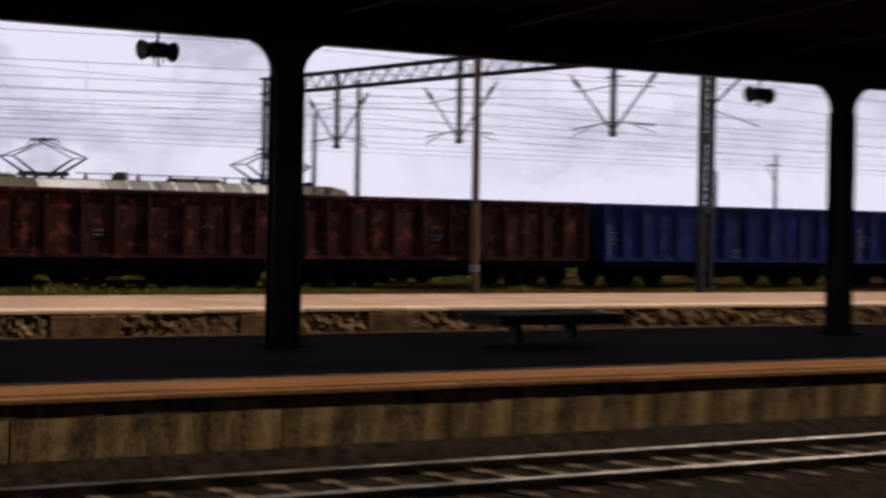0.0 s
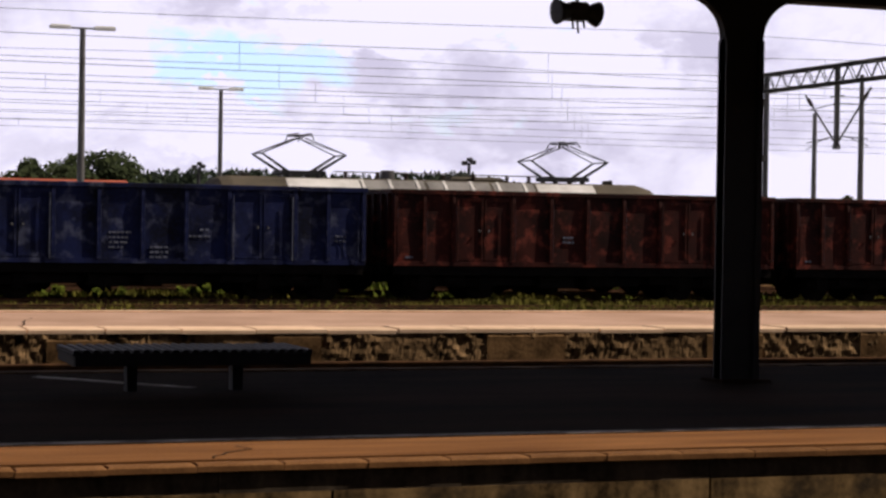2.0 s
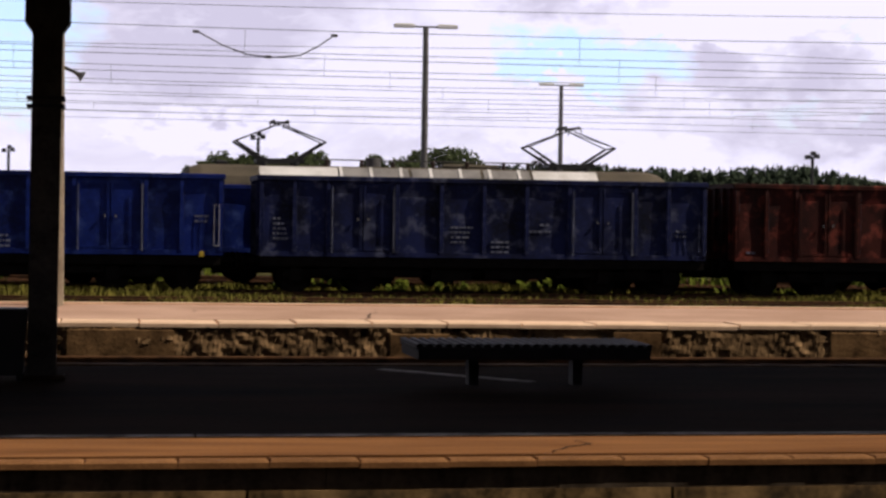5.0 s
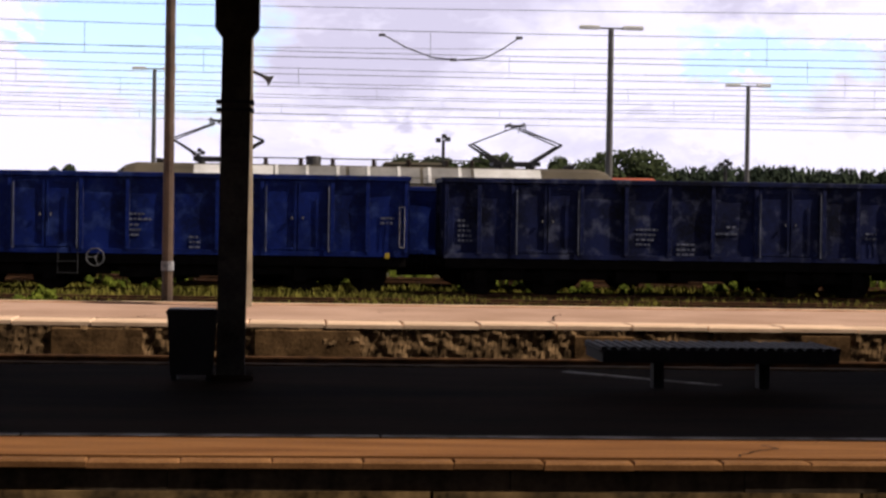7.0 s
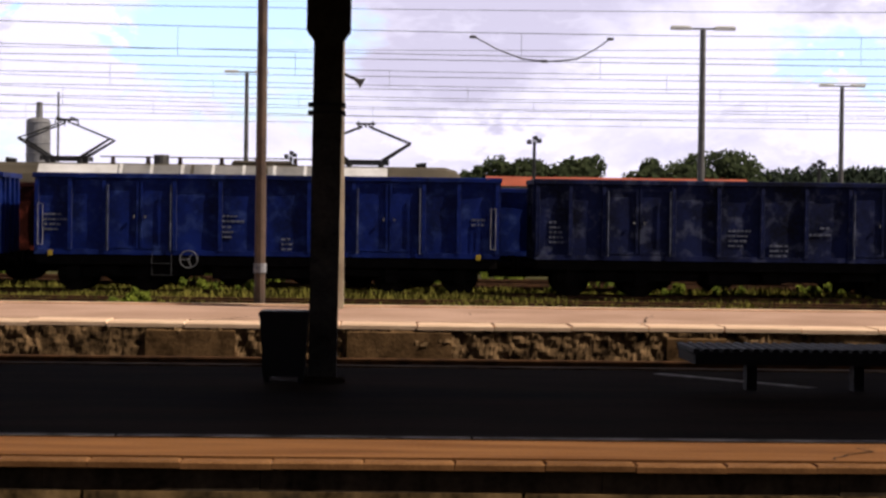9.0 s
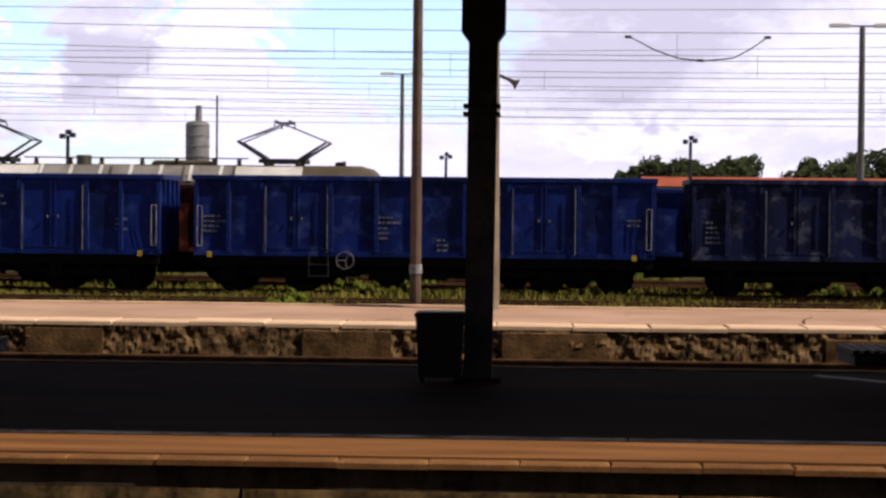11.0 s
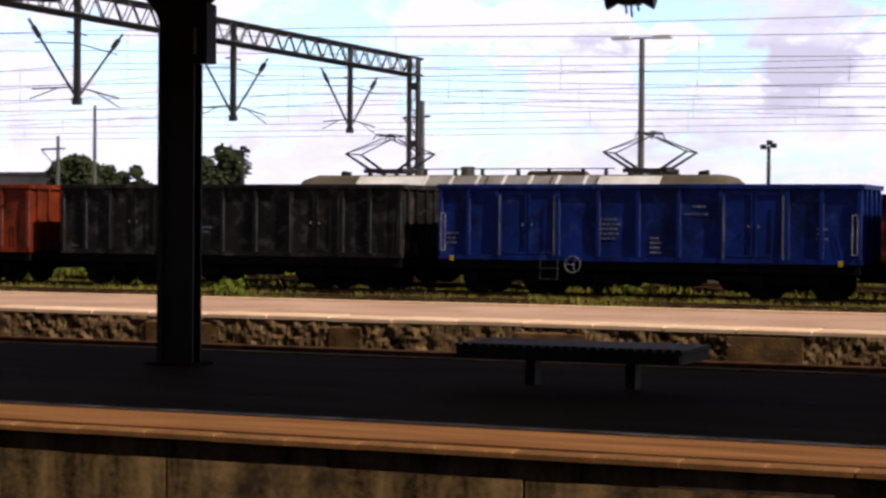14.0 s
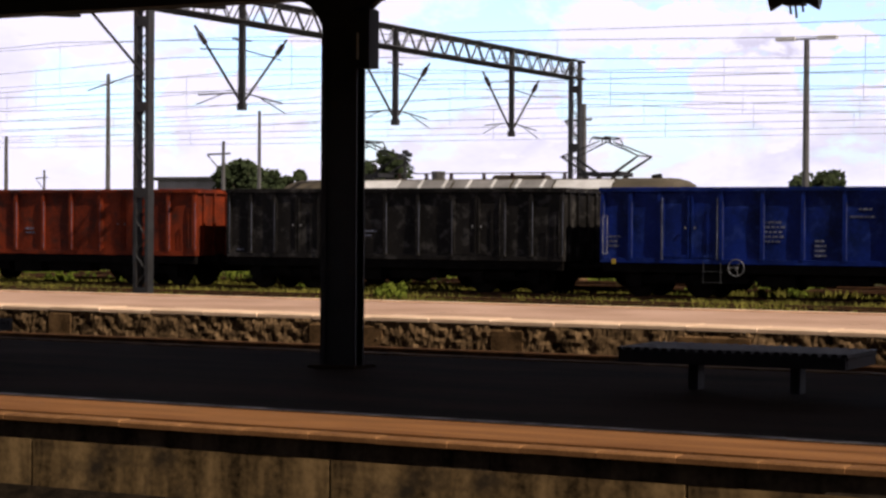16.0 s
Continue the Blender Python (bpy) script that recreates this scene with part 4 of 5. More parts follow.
MARK_A = ((0.42, 0.78, 4, 0.6), (0.03, 0.95, 5, 0.4), (0.62, 0.88, 1, 0.32), (0.59, 0.70, 1, 0.8), (0.51, 0.40, 3, 0.42), (0.93, 0.75, 2, 0.3))
MARK_C = ((0.40, 1.0, 2, 0.75), (0.40, 0.72, 3, 0.35), (0.02, 1.0, 4, 0.6), (0.53, 0.42, 4, 0.36), (0.94, 0.98, 2, 0.35))
MARK_D = ((0.40, 1.12, 5, 0.55), (0.02, 0.7, 3, 0.45), (0.52, 0.62, 4, 0.36), (0.62, 1.48, 1, 0.35), (0.60, 1.28, 1, 0.8), (0.90, 0.9, 3, 0.3))
MARK_B = ((0.43, 0.8, 2, 0.4), (0.03, 0.2, 1, 0.2))
goods_wagon(-60.9, -48.9, "wagon_brown", "oxide brown open goods wagon on rails", MARK_B)
goods_wagon(-47.6, -35.6, "wagon_orange", "rusty orange open goods wagon with bright end wall", MARK_B)
goods_wagon(-34.42, -22.93, "wagon_grey", "dark grey weathered open goods wagon", MARK_B)
goods_wagon(-21.78, -9.84, "wagon_bright_blue", "bright blue open goods wagon with faded lettering", MARK_D, yellow=True, wheel_at=-17.74)
goods_wagon(-8.96, 3.11, "wagon_blue", "blue open goods wagon with yellow end marks", MARK_C, yellow=True, wheel_at=-4.96)
goods_wagon(4.05, 16.15, "wagon_dirty_blue", "dirty scuffed dark blue open goods wagon", MARK_A)
goods_wagon(16.95, 28.75, "wagon_brown", "oxide brown open goods wagon with scuffed panels", MARK_B)
goods_wagon(29.5, 41.35, "wagon_brown", "oxide brown open goods wagon with scuffed panels", MARK_B)
goods_wagon(42.15, 54.2, "wagon_blue", "blue open goods wagon", MARK_C)
goods_wagon(55.1, 67.1, "wagon_blue", "blue open goods wagon", MARK_C)


# ---- locomotive ----
def pantograph(th, x):
    pa = part("pantograph", shared("pantograph_base", lambda b: [box(b, -0.75, 0.75, s * 0.55 - 0.03, s * 0.55 + 0.03, 3.78, 3.92) for s in (-1, 1)] + [box(b, sx * 0.7 - 0.04, sx * 0.7 + 0.04, -0.6, 0.6, 3.8, 3.9) for sx in (-1, 1)] + [rod(b, (sx * 0.5, s * 0.55, 3.62), (sx * 0.5, s * 0.55, 3.82), 0.09, n=8) for s in (-1, 1) for sx in (-1, 1)]), M["steel_dark"], th, "dark diamond pantograph", at=(x, 0, 0))
    lo, mid, hi = 3.91, 4.46, 5.07
    for sx in (-1, 1):
        def lower(b, sx=sx):
            for s in (-1, 1):
                rod(b, (sx * 0.55, s * 0.5, lo), (sx * 1.42, s * 0.62, mid), 0.055, 0.035)
            rod(b, (sx * 1.42, -0.62, mid), (sx * 1.42, 0.62, mid), 0.025)
            rod(b, (sx * 0.55, -0.55, lo), (sx * 0.55, 0.55, lo), 0.045)
        part("lower_arm", shared(("lower_arm", sx), lower), M["steel_dark"], pa)

        def upper(b, sx=sx):
            for s in (-1, 1):
                rod(b, (sx * 1.42, s * 0.62, mid), (sx * 0.1, s * 0.35, hi - 0.08), 0.022)
            rod(b, (sx * 1.42, -0.62, mid), (sx * 0.1, 0.35, hi - 0.08), 0.014)
        part("upper_arm", shared(("upper_arm", sx), upper), M["steel_dark"], pa)

    def head(b):
        for dx in (-0.22, 0.22):
            rod(b, (dx, -0.65, hi + 0.05), (dx, 0.65, hi + 0.05), 0.025)
            for s in (-1, 1):
                rod(b, (dx, s * 0.65, hi + 0.05), (dx, s * 0.95, hi - 0.15), 0.02)
        for s in (-1, 1):
            rod(b, (-0.3, s * 0.35, hi), (0.3, s * 0.35, hi), 0.025)
            rod(b, (0, s * 0.35, hi - 0.1), (0, s * 0.35, hi + 0.02), 0.03)
    part("collector_head", shared("collector_head", head), M["steel_dark"], pa)


def locomotive():
    th = thing("electric_locomotive", "green electric locomotive with pale roof and two raised pantographs", "locomotive")
    half, L = 1.45, 7.6
    sec = [(-half, 1.0), (half, 1.0), (half, 3.05), (half - 0.12, 3.34), (half - 0.45, 3.60), (0.5, 3.71), (-0.5, 3.71), (-half + 0.45, 3.60), (-half + 0.12, 3.34), (-half, 3.05)]
    bm = bmesh.new()
    extrude_yz(bm, sec[:3] + [sec[-1]], -L, L)
    part("body", bm, M["loco_green"], th)
    bm = bmesh.new()
    rs = sec[2:]
    rings = []
    for x, k in ((-L - 0.1, 0.62), (-L + 0.05, 0.86), (-L + 0.4, 1.0), (L - 0.4, 1.0), (L - 0.05, 0.86), (L + 0.1, 0.62)):
        rings.append([bm.verts.new((x, yy, 3.05 + (zz - 3.05) * k)) for yy, zz in rs])
    for a, b in zip(rings, rings[1:]):
        for i in range(len(rs) - 1):
            bm.faces.new((a[i], a[i + 1], b[i + 1], b[i]))
    bm.faces.new(rings[0])
    bm.faces.new(rings[-1][::-1])
    part("roof", bm, M["loco_roof"], th, "dusty beige roof")
    for i, (a, b) in enumerate(((-5.4, -2.95), (-2.85, -0.7), (-0.6, 1.6), (1.7, 3.2), (3.3, 5.4))):
        bm = bmesh.new()
        mat = M["loco_panel"] if i in (0, 4) else M["loco_side"]
        extrude_yz(bm, [(-half + 0.02, 3.17), (-half + 0.16, 3.4), (-half + 0.5, 3.66), (-half + 0.5, 3.62), (-half + 0.18, 3.33), (-half + 0.06, 3.13)], a, b)
        part("roof_panel", bm, mat, th, "pale roof side panel" if i in (0, 4) else "")
    for i in range(7):
        bm = bmesh.new()
        x = -2.9 + i * 0.95
        extrude_yz(bm, [(-half + 0.0, 3.19), (-half + 0.14, 3.42), (-half + 0.5, 3.69), (-half + 0.5, 3.64), (-half + 0.18, 3.35), (-half + 0.04, 3.15)], x, x + 0.1)
        part("roof_strap", bm, M["loco_panel"], th)
    for x in (-4.7, 4.7):
        pantograph(th, x)
    bm = bmesh.new()
    rod(bm, (-3.6, -0.35, 3.92), (3.6, -0.35, 3.92), 0.02)
    part("roof_busbar", bm, M["wire"], th)
    for x in (-3.2, -2.1, -1.1, 0.2, 1.3, 2.5, 3.3):
        bm = bmesh.new()
        lathe(bm, [(0, 0.07), (0.05, 0.09), (0.08, 0.05), (0.12, 0.09), (0.15, 0.05), (0.19, 0.08), (0.22, 0.05), (0.24, 0.04)], (x, -0.35, 3.70), (x, -0.35, 5), 8)
        part("roof_insulator", bm, M["insulator"], th)
    bm = bmesh.new()
    rod(bm, (-1.7, -0.2, 3.66), (-1.7, -0.2, 4.0), 0.24, n=14)
    part("roof_drum", bm, M["galv"], th, "grey cylindrical roof drum")
    bm = bmesh.new()
    chamfer_box(bm, 0.5, 2.4, -0.3, 0.6, 3.66, 3.86, 0.08)
    part("roof_hatch", bm, M["loco_roof"], th)
    for s in (-1, 1):
        bm = bmesh.new()
        lathe(bm, [(0, 0.06), (0.3, 0.1), (0.34, 0.1)], (s * 6.3, 0.2, 3.78), (s * 6.9, 0.2, 3.78), 10)
        part("horn", bm, M["steel_dark"], th)
        for y in (-0.65, 0.65):
            bm = bmesh.new()
            xx = sorted((s * L, s * (L + 0.03)))
            box(bm, xx[0], xx[1], y - 0.5, y + 0.5, 2.2, 3.0)
            part("cab_window", bm, M["glass"], th, "dark cab window")
            bm = bmesh.new()
            lathe(bm, [(0, 0.1), (0.35, 0.1), (0.4, 0.22), (0.45, 0.22)], (s * L, y * 1.35, 1.05), (s * (L + 1), y * 1.35, 1.05), 12)
            part("buffer", bm, M["under"], th)
    for x in (-6.9, -4.5, -1.5, 1.5, 4.5, 6.9):
        bm = bmesh.new()
        box(bm, x - 0.35, x + 0.35, -half - 0.01, -half + 0.02, 2.25, 2.9)
        part("side_window", bm, M["glass"], th, "dark side window")
    bm = bmesh.new()
    box(bm, -L, L, -half - 0.01, half + 0.01, 1.55, 1.75)
    part("band", bm, M["yellow"], th, "yellow waist band")
    bm = bmesh.new()
    box(bm, -L + 0.2, L - 0.2, -1.2, 1.2, 0.75, 1.02)
    part("underframe", bm, M["under"], th)
    for x in (-4.4, 4.4):
        bo = part("bogie", shared("loco_bogie", lambda b: [box(b, -2.2, 2.2, s * 1.1 - 0.08, s * 1.1 + 0.08, 0.4, 0.8) for s in (-1, 1)] + [box(b, -0.4, 0.4, -1.1, 1.1, 0.4, 0.9)]), M["under"], th, at=(x, 0, 0))
        for dx in (-1.52, 1.52):
            part("wheelset", shared("loco_wheelset", lambda b: [lathe(b, [(0, 0.2), (0.02, 0.62), (0.12, 0.62), (0.13, 0.2)], (0, s * 0.84, 0.62), (0, 0, 0.62), 20) for s in (-1, 1)] + [rod(b, (0, -0.8, 0.62), (0, 0.8, 0.62), 0.1)]), M["wheel"], bo, at=(dx, 0, 0))
    return th


loco = locomotive()

# wagons on the next track, seen through the gaps
for wx, paint, tone in ((-43.5, "wagon_grey", "dark grey"), (-29.6, "wagon_brown", "oxide brown"), (-15.6, "wagon_brown", "oxide brown"), (-1.6, "wagon_blue", "blue"), (12.4, "wagon_grey", "dark grey"), (26.4, "wagon_brown", "oxide brown")):
    goods_wagon(wx, wx + 12.4, paint, tone + " open goods wagon on the track behind the train", (), top=3.08, y=57.2)


# ---- overhead line ----
WIRE_Y = (42.4, 47.6, 52.3, 57.2, 61.9, 66.5, 71.1)
DROP_Y = (49.86, 59.42, 68.7)


def lattice_mast(parent, x, y, z1, w=0.4):
    """Two upright channels joined by zigzag lacing and batten plates."""
    for sx in (-1, 1):
        bm = bmesh.new()
        box(bm, x + sx * w / 2 - 0.055, x + sx * w / 2 + 0.055, y - 0.14, y + 0.14, -0.3, z1)
        part("mast_channel", bm, M["gantry"], parent)
    bm = bmesh.new()
    n = 19
    for i in range(n):
        za, zb = -0.1 + (z1 + 0.1) * i / n, -0.1 + (z1 + 0.1) * (i + 1) / n
        d = 1 if i % 2 else -1
        for s in (-0.12, 0.12):
            rod(bm, (x - d * w / 2, y + s, za), (x + d * w / 2, y + s, zb), 0.022, n=4)
    part("mast_lacing", bm, M["gantry"], parent)
    for z in (0.1, 2.9, 5.3, 7.7):
        bm = bmesh.new()
        box(bm, x - w / 2, x + w / 2, y - 0.15, y + 0.15, z, z + 0.28)
        part("batten_plate", bm, M["gantry"], parent)
    bm = bmesh.new()
    chamfer_box(bm, x - 0.45, x + 0.45, y - 0.4, y + 0.4, -0.35, 0.0, 0.05)
    part("footing", bm, M["patch"], parent, "concrete footing")


def gantry(x, label):
    th = thing("catenary_gantry", label, "catenary gantry", "catenary gantries")
    ya, yb, z0, z1, w = 44.9, 74.8, 8.28, 8.98, 0.28
    lattice_mast(th, x, ya, z1)
    lattice_mast(th, x, yb, z1)
    for sx in (-1, 1):
        for z in (z0, z1):
            bm = bmesh.new()
            rod(bm, (x + sx * w, ya - 0.3, z), (x + sx * w, yb + 0.3, z), 0.055, n=4)
            part("beam_chord", bm, M["gantry"], th)
    bm = bmesh.new()
    n = 56
    for i in range(n):
        a, b = ya + (yb - ya) * i / n, ya + (yb - ya) * (i + 1) / n
        za, zb = (z0, z1) if i % 2 else (z1, z0)
        for sx in (-1, 1):
            rod(bm, (x + sx * w, a, za), (x + sx * w, b, zb), 0.028, n=4)
        for z in (z0, z1):
            rod(bm, (x - w, a, z), (x + w, b, z), 0.022, n=4)
    part("beam_lacing", bm, M["gantry"], th)
    bm = bmesh.new()
    rod(bm, (x, ya, 6.35), (x, ya - 2.5, 7.95), 0.042, n=5)
    rod(bm, (x, ya - 0.15, 6.4), (x, ya - 2.5, 5.75), 0.02, n=5)
    part("side_cantilever", bm, M["gantry"], th)
    for y in DROP_Y:
        bm = bmesh.new()
        box(bm, x - 0.09, x + 0.09, y - 0.07, y + 0.07, 5.75, z1)
        box(bm, x - 0.12, x + 0.12, y - 0.1, y + 0.1, 5.62, 5.82)
        dp = part("drop_post", bm, M["gantry"], th)
        for s in (-1, 1):
            bm = bmesh.new()
            rod(bm, (x, y, 5.8), (x, y + s * 2.5, 7.95), 0.042, n=5)
            rod(bm, (x, y + s * 0.15, 7.45), (x, y + s * 2.2, 7.3), 0.02, n=5)
            rod(bm, (x, y + s * 0.1, 6.15), (x, y + s * 2.3, 5.95), 0.025, n=5)
            rod(bm, (x, y + s * 1.0, 6.06), (x, y + s * 2.4, 5.66), 0.018, n=5)
            part("cantilever", bm, M["gantry"], dp)
            bm = bmesh.new()
            for k in range(5):
                p = Vector((x, y + s * (1.95 + k * 0.07), 7.48 + k * 0.06))
                lathe(bm, [(0, 0.05), (0.03, 0.09), (0.05, 0.05)], p, p + Vector((0, s * 0.07, 0.06)), 8)
            part("insulator", bm, M["insulator"], dp, "brown ribbed insulator")
        bm = bmesh.new()
        rod(bm, (x, y - 0.5, 7.75), (x, y + 0.5, 7.75), 0.03, n=5)
        part("spreader", bm, M["gantry"], dp)
    return th


GX = (-33.04, 41.4)
gantry(GX[0], "grey lattice gantry over the yard tracks with hanging posts")
gantry(GX[1], "grey lattice gantry over the yard tracks with hanging posts")


def overhead_wires(y, k):
    th = thing("overhead_wires", "thin dark overhead contact and carrying wires", "overhead wires", "overhead lines", at=(0, y, 0))
    span = GX[1] - GX[0]
    bm = bmesh.new()
    pts = [(-110 + i * 4.0) for i in range(58)]
    cz = 5.62
    rod(bm, (-110, 0, cz), (120, 0, cz), 0.0075, n=4)
    part("contact_wire", bm, M["wire"], th)

    def mz(x):
        u = ((x - GX[0]) / span) % 1.0
        return 7.12 - 1.0 * 4 * u * (1 - u) * (0.9 + 0.06 * k)
    bm = bmesh.new()
    tube(bm, [(a, 0, mz(a)) for a in pts], 0.0075)
    part("carrying_wire", bm, M["wire"], th)
    x = -108 + 2.3 * k
    while x < 118:
        bm = bmesh.new()
        rod(bm, (x, 0, cz), (x, 0, mz(x)), 0.0045, n=4)
        part("dropper", bm, M["wire"], th)
        x += 7.4
    return th


for k, wy in enumerate(WIRE_Y):
    overhead_wires(wy, k)


def feeder(y, z, sag, k):
    bm = bmesh.new()
    pts = [(-110 + i * 5.0) for i in range(47)]

    def zz(x):
        u = ((x - GX[0]) / 74.4 + 0.13 * k) % 1.0
        return z - sag * 4 * u * (1 - u)
    tube(bm, [(a, y, zz(a)) for a in pts], 0.009)
    single("feeder_wire", bm, M["wire"], "thin dark feeder wire above the yard", "wire", "overhead lines")


for k, (fy, fz, fs) in enumerate(((44.9, 8.9, 0.5), (59.5, 9.0, 0.5), (74.9, 9.0, 0.5))):
    feeder(fy, fz, fs, k)


def stitch_wire():
    """A slack wire with insulators between carrying and contact wire."""
    bm = bmesh.new()
    tube(bm, [(1.95, 42.4, 6.15), (2.5, 42.4, 5.86), (3.04, 42.4, 5.67), (3.55, 42.4, 5.62), (4.2, 42.4, 5.68), (4.6, 42.4, 5.9), (4.95, 42.4, 6.15)], 0.016)
    for x, z in ((1.95, 6.13), (3.5, 5.63), (4.93, 6.13)):
        rod(bm, (x - 0.07, 42.4, z), (x + 0.07, 42.4, z), 0.035, n=6)
    single("stitch_wire", bm, M["wire"], "slack dark stitch wire with small insulators", "wire", "overhead lines")


stitch_wire()


# ---- masts and lamps ----
def lamp_mast(x, y, h, arms=1, r=0.135, label="tall grey steel lamp mast with a twin-armed head"):
    th = thing("lamp_mast", label, "lamp mast", "yard lamp masts", at=(x, y, 0))
    bm = bmesh.new()
    rod(bm, (0, 0, -0.3), (0, 0, h), r * 1.25, r * 0.85, 10)
    part("pole", bm, M["galv"], th)
    if arms:
        bm = bmesh.new()
        rod(bm, (-1.0, 0, h + 0.05), (1.0, 0, h + 0.05), 0.04, n=6)
        part("crossarm", bm, M["galv"], th)
        for s in (-1, 1):
            bm = bmesh.new()
            chamfer_box(bm, s * 0.9 - 0.42, s * 0.9 + 0.42, -0.16, 0.16, h + 0.0, h + 0.17, 0.05)
            part("lamp_head", bm, M["lamp"], th, "pale lamp head")
    return th


for rx, rz, y in ((0.1637, 0.0993, 80.0), (0.2358, 0.0709, 112.0), (-0.3096, 0.0989, 80.0), (-0.0686, 0.0735, 118.0)):
    lamp_mast(rx * y, y, 2.2 + rz * y - 0.1)


def platform_mast(x, y, h=9.5):
    th = thing("platform_mast", "tall weathered brown steel mast with a pale band", "mast", at=(x, y, FAR_Z if y < FAR_B else -0.2))
    bm = bmesh.new()
    rod(bm, (0, 0, 0), (0, 0, h), 0.11, 0.09, 10)
    part("pole", bm, M["mast_brown"], th)
    bm = bmesh.new()
    rod(bm, (0, 0, 1.32), (0, 0, 1.5), 0.125, 0.125, 10)
    part("band", bm, M["white"], th, "pale band")
    return th


for px in (-2.29, 26.7):
    platform_mast(px, 37.6)


def concrete_mast(x, y):
    th = thing("concrete_mast", "pale concrete mast with a small loudspeaker arm", "mast", at=(x, y, FAR_Z))
    bm = bmesh.new()
    v = []
    for z, w in ((0, 0.14), (7.5, 0.09)):
        v.append([bm.verts.new((a * w, b * w, z)) for a, b in ((-1, -1), (1, -1), (1, 1), (-1, 1))])
    for i in range(4):
        j = (i + 1) % 4
        bm.faces.new((v[0][i], v[0][j], v[1][j], v[1][i]))
    bm.faces.new(v[1])
    bm.faces.new(v[0][::-1])
    part("pole", bm, M["concrete"], th)
    bm = bmesh.new()
    rod(bm, (0.05, 0, 4.27), (0.36, 0, 4.14), 0.03)
    part("arm", bm, M["steel_dark"], th)
    bm = bmesh.new()
    lathe(bm, [(0, 0.03), (0.1, 0.05), (0.18, 0.11)], (0.28, 0, 4.17), (0.6, 0, 4.0), 10)
    part("horn", bm, M["speaker"], th)


concrete_mast(-0.79, 35.7)


def floodlight(x, y, h):
    th = thing("floodlight_mast", "dark mast with a cluster of floodlights", "floodlight mast", "floodlight masts", at=(x, y, 0))
    bm = bmesh.new()
    rod(bm, (0, 0, -0.3), (0, 0, h), 0.15, 0.11, 8)
    part("pole", bm, M["steel_dark"], th)
    for dx, dz in ((-0.34, 0.05), (0.3, 0.12), (0.05, 0.3)):
        bm = bmesh.new()
        chamfer_box(bm, dx - 0.16, dx + 0.16, -0.2, 0.2, h + dz - 0.24, h + dz + 0.06, 0.05)
        part("floodlight", bm, M["steel_dark"], th)
    return th


for rx, rz, y in ((0.0781, 0.040, 130), (0.3741, 0.036, 130), (-0.2408, 0.0405, 120), (-0.0459, 0.031, 150), (-0.5494, 0.040, 120), (0.2246, 0.030, 140)):
    floodlight(rx * y, y, 2.2 + rz * y)


def signal_mast(x, y, h, arm=0.0):
    th = thing("line_mast", "thin grey line mast behind the yard", "mast", "line masts", at=(x, y, 0))
    bm = bmesh.new()
    rod(bm, (0, 0, -0.3), (0, 0, h), 0.16, 0.1, 8)
    part("pole", bm, M["galv"], th)
    if arm:
        bm = bmesh.new()
        rod(bm, (-arm, 0, h - 0.8), (arm * 0.4, 0, h - 0.75), 0.06)
        rod(bm, (0, 0, h - 2.0), (-arm, 0, h - 0.8), 0.04)
        part("bracket", bm, M["galv"], th)


for rx, rz, y, arm in ((-0.7635, 0.0937, 85, 0), (-0.676, 0.05, 100, 1.2), (-0.65, 0.068, 110, 0), (-0.8457, 0.0556, 90, 0), (-0.8143, 0.0336, 150, 1.0), (-0.4363, 0.0673, 86, 1.0), (0.588, 0.0703, 85, 0), (0.6191, 0.094, 75, 0), (0.982, 0.06, 90, 0.8), (0.922, 0.045, 110, 0)):
    signal_mast(rx * y, y, 2.2 + rz * y, arm)


# ---- far buildings ----
def silo():
    y = 190.0
    x = -0.1736 * y
    th = thing("silo_tower", "grey cylindrical silo tower with an antenna stump", "silo", at=(x, y, 0))
    bm = bmesh.new()
    pr = [(0, 1.15)]
    for i in range(11):
        pr += [(1.0 * i + 0.9, 1.15), (1.0 * i + 0.95, 1.22), (1.0 * i + 1.0, 1.15)]
    lathe(bm, pr + [(11.2, 1.1), (11.4, 0.6)], (0, 0, 0), (0, 0, 1), 20)
    part("drum", bm, M["silo"], th)
    bm = bmesh.new()
    rod(bm, (0.1, 0, 11.2), (0.1, 0, 12.9), 0.35, 0.3, 8)
    part("stack", bm, M["silo"], th)
    bm = bmesh.new()
    rod(bm, (1.9, 0, 0), (1.9, 0, 13.9), 0.12, 0.1, 8)
    part("antenna", bm, M["galv"], th)


silo()


def shed(x0, x1, y, h):
    th = thing("railway_building", "low grey flat-roofed railway building", "building", at=(0, y, 0))
    bm = bmesh.new()
    box(bm, x0, x1, 0, 9, -0.3, h - 0.25)
    part("wall", bm, M["render"], th)
    bm = bmesh.new()
    chamfer_box(bm, x0 - 0.4, x1 + 0.4, -0.4, 9.4, h - 0.25, h, 0.04)
    part("roof", bm, M["roofing"], th)
    n = int((x1 - x0) / 2.5)
    for i in range(n):
        bm = bmesh.new()
        box(bm, x0 + 0.7 + i * 2.5, x0 + 2.0 + i * 2.5, -0.04, 0.03, h - 2.2, h - 0.9)
        part("window", bm, M["glass"], th, "dark window")


shed(-87.0, -81.7, 120.0, 5.6)


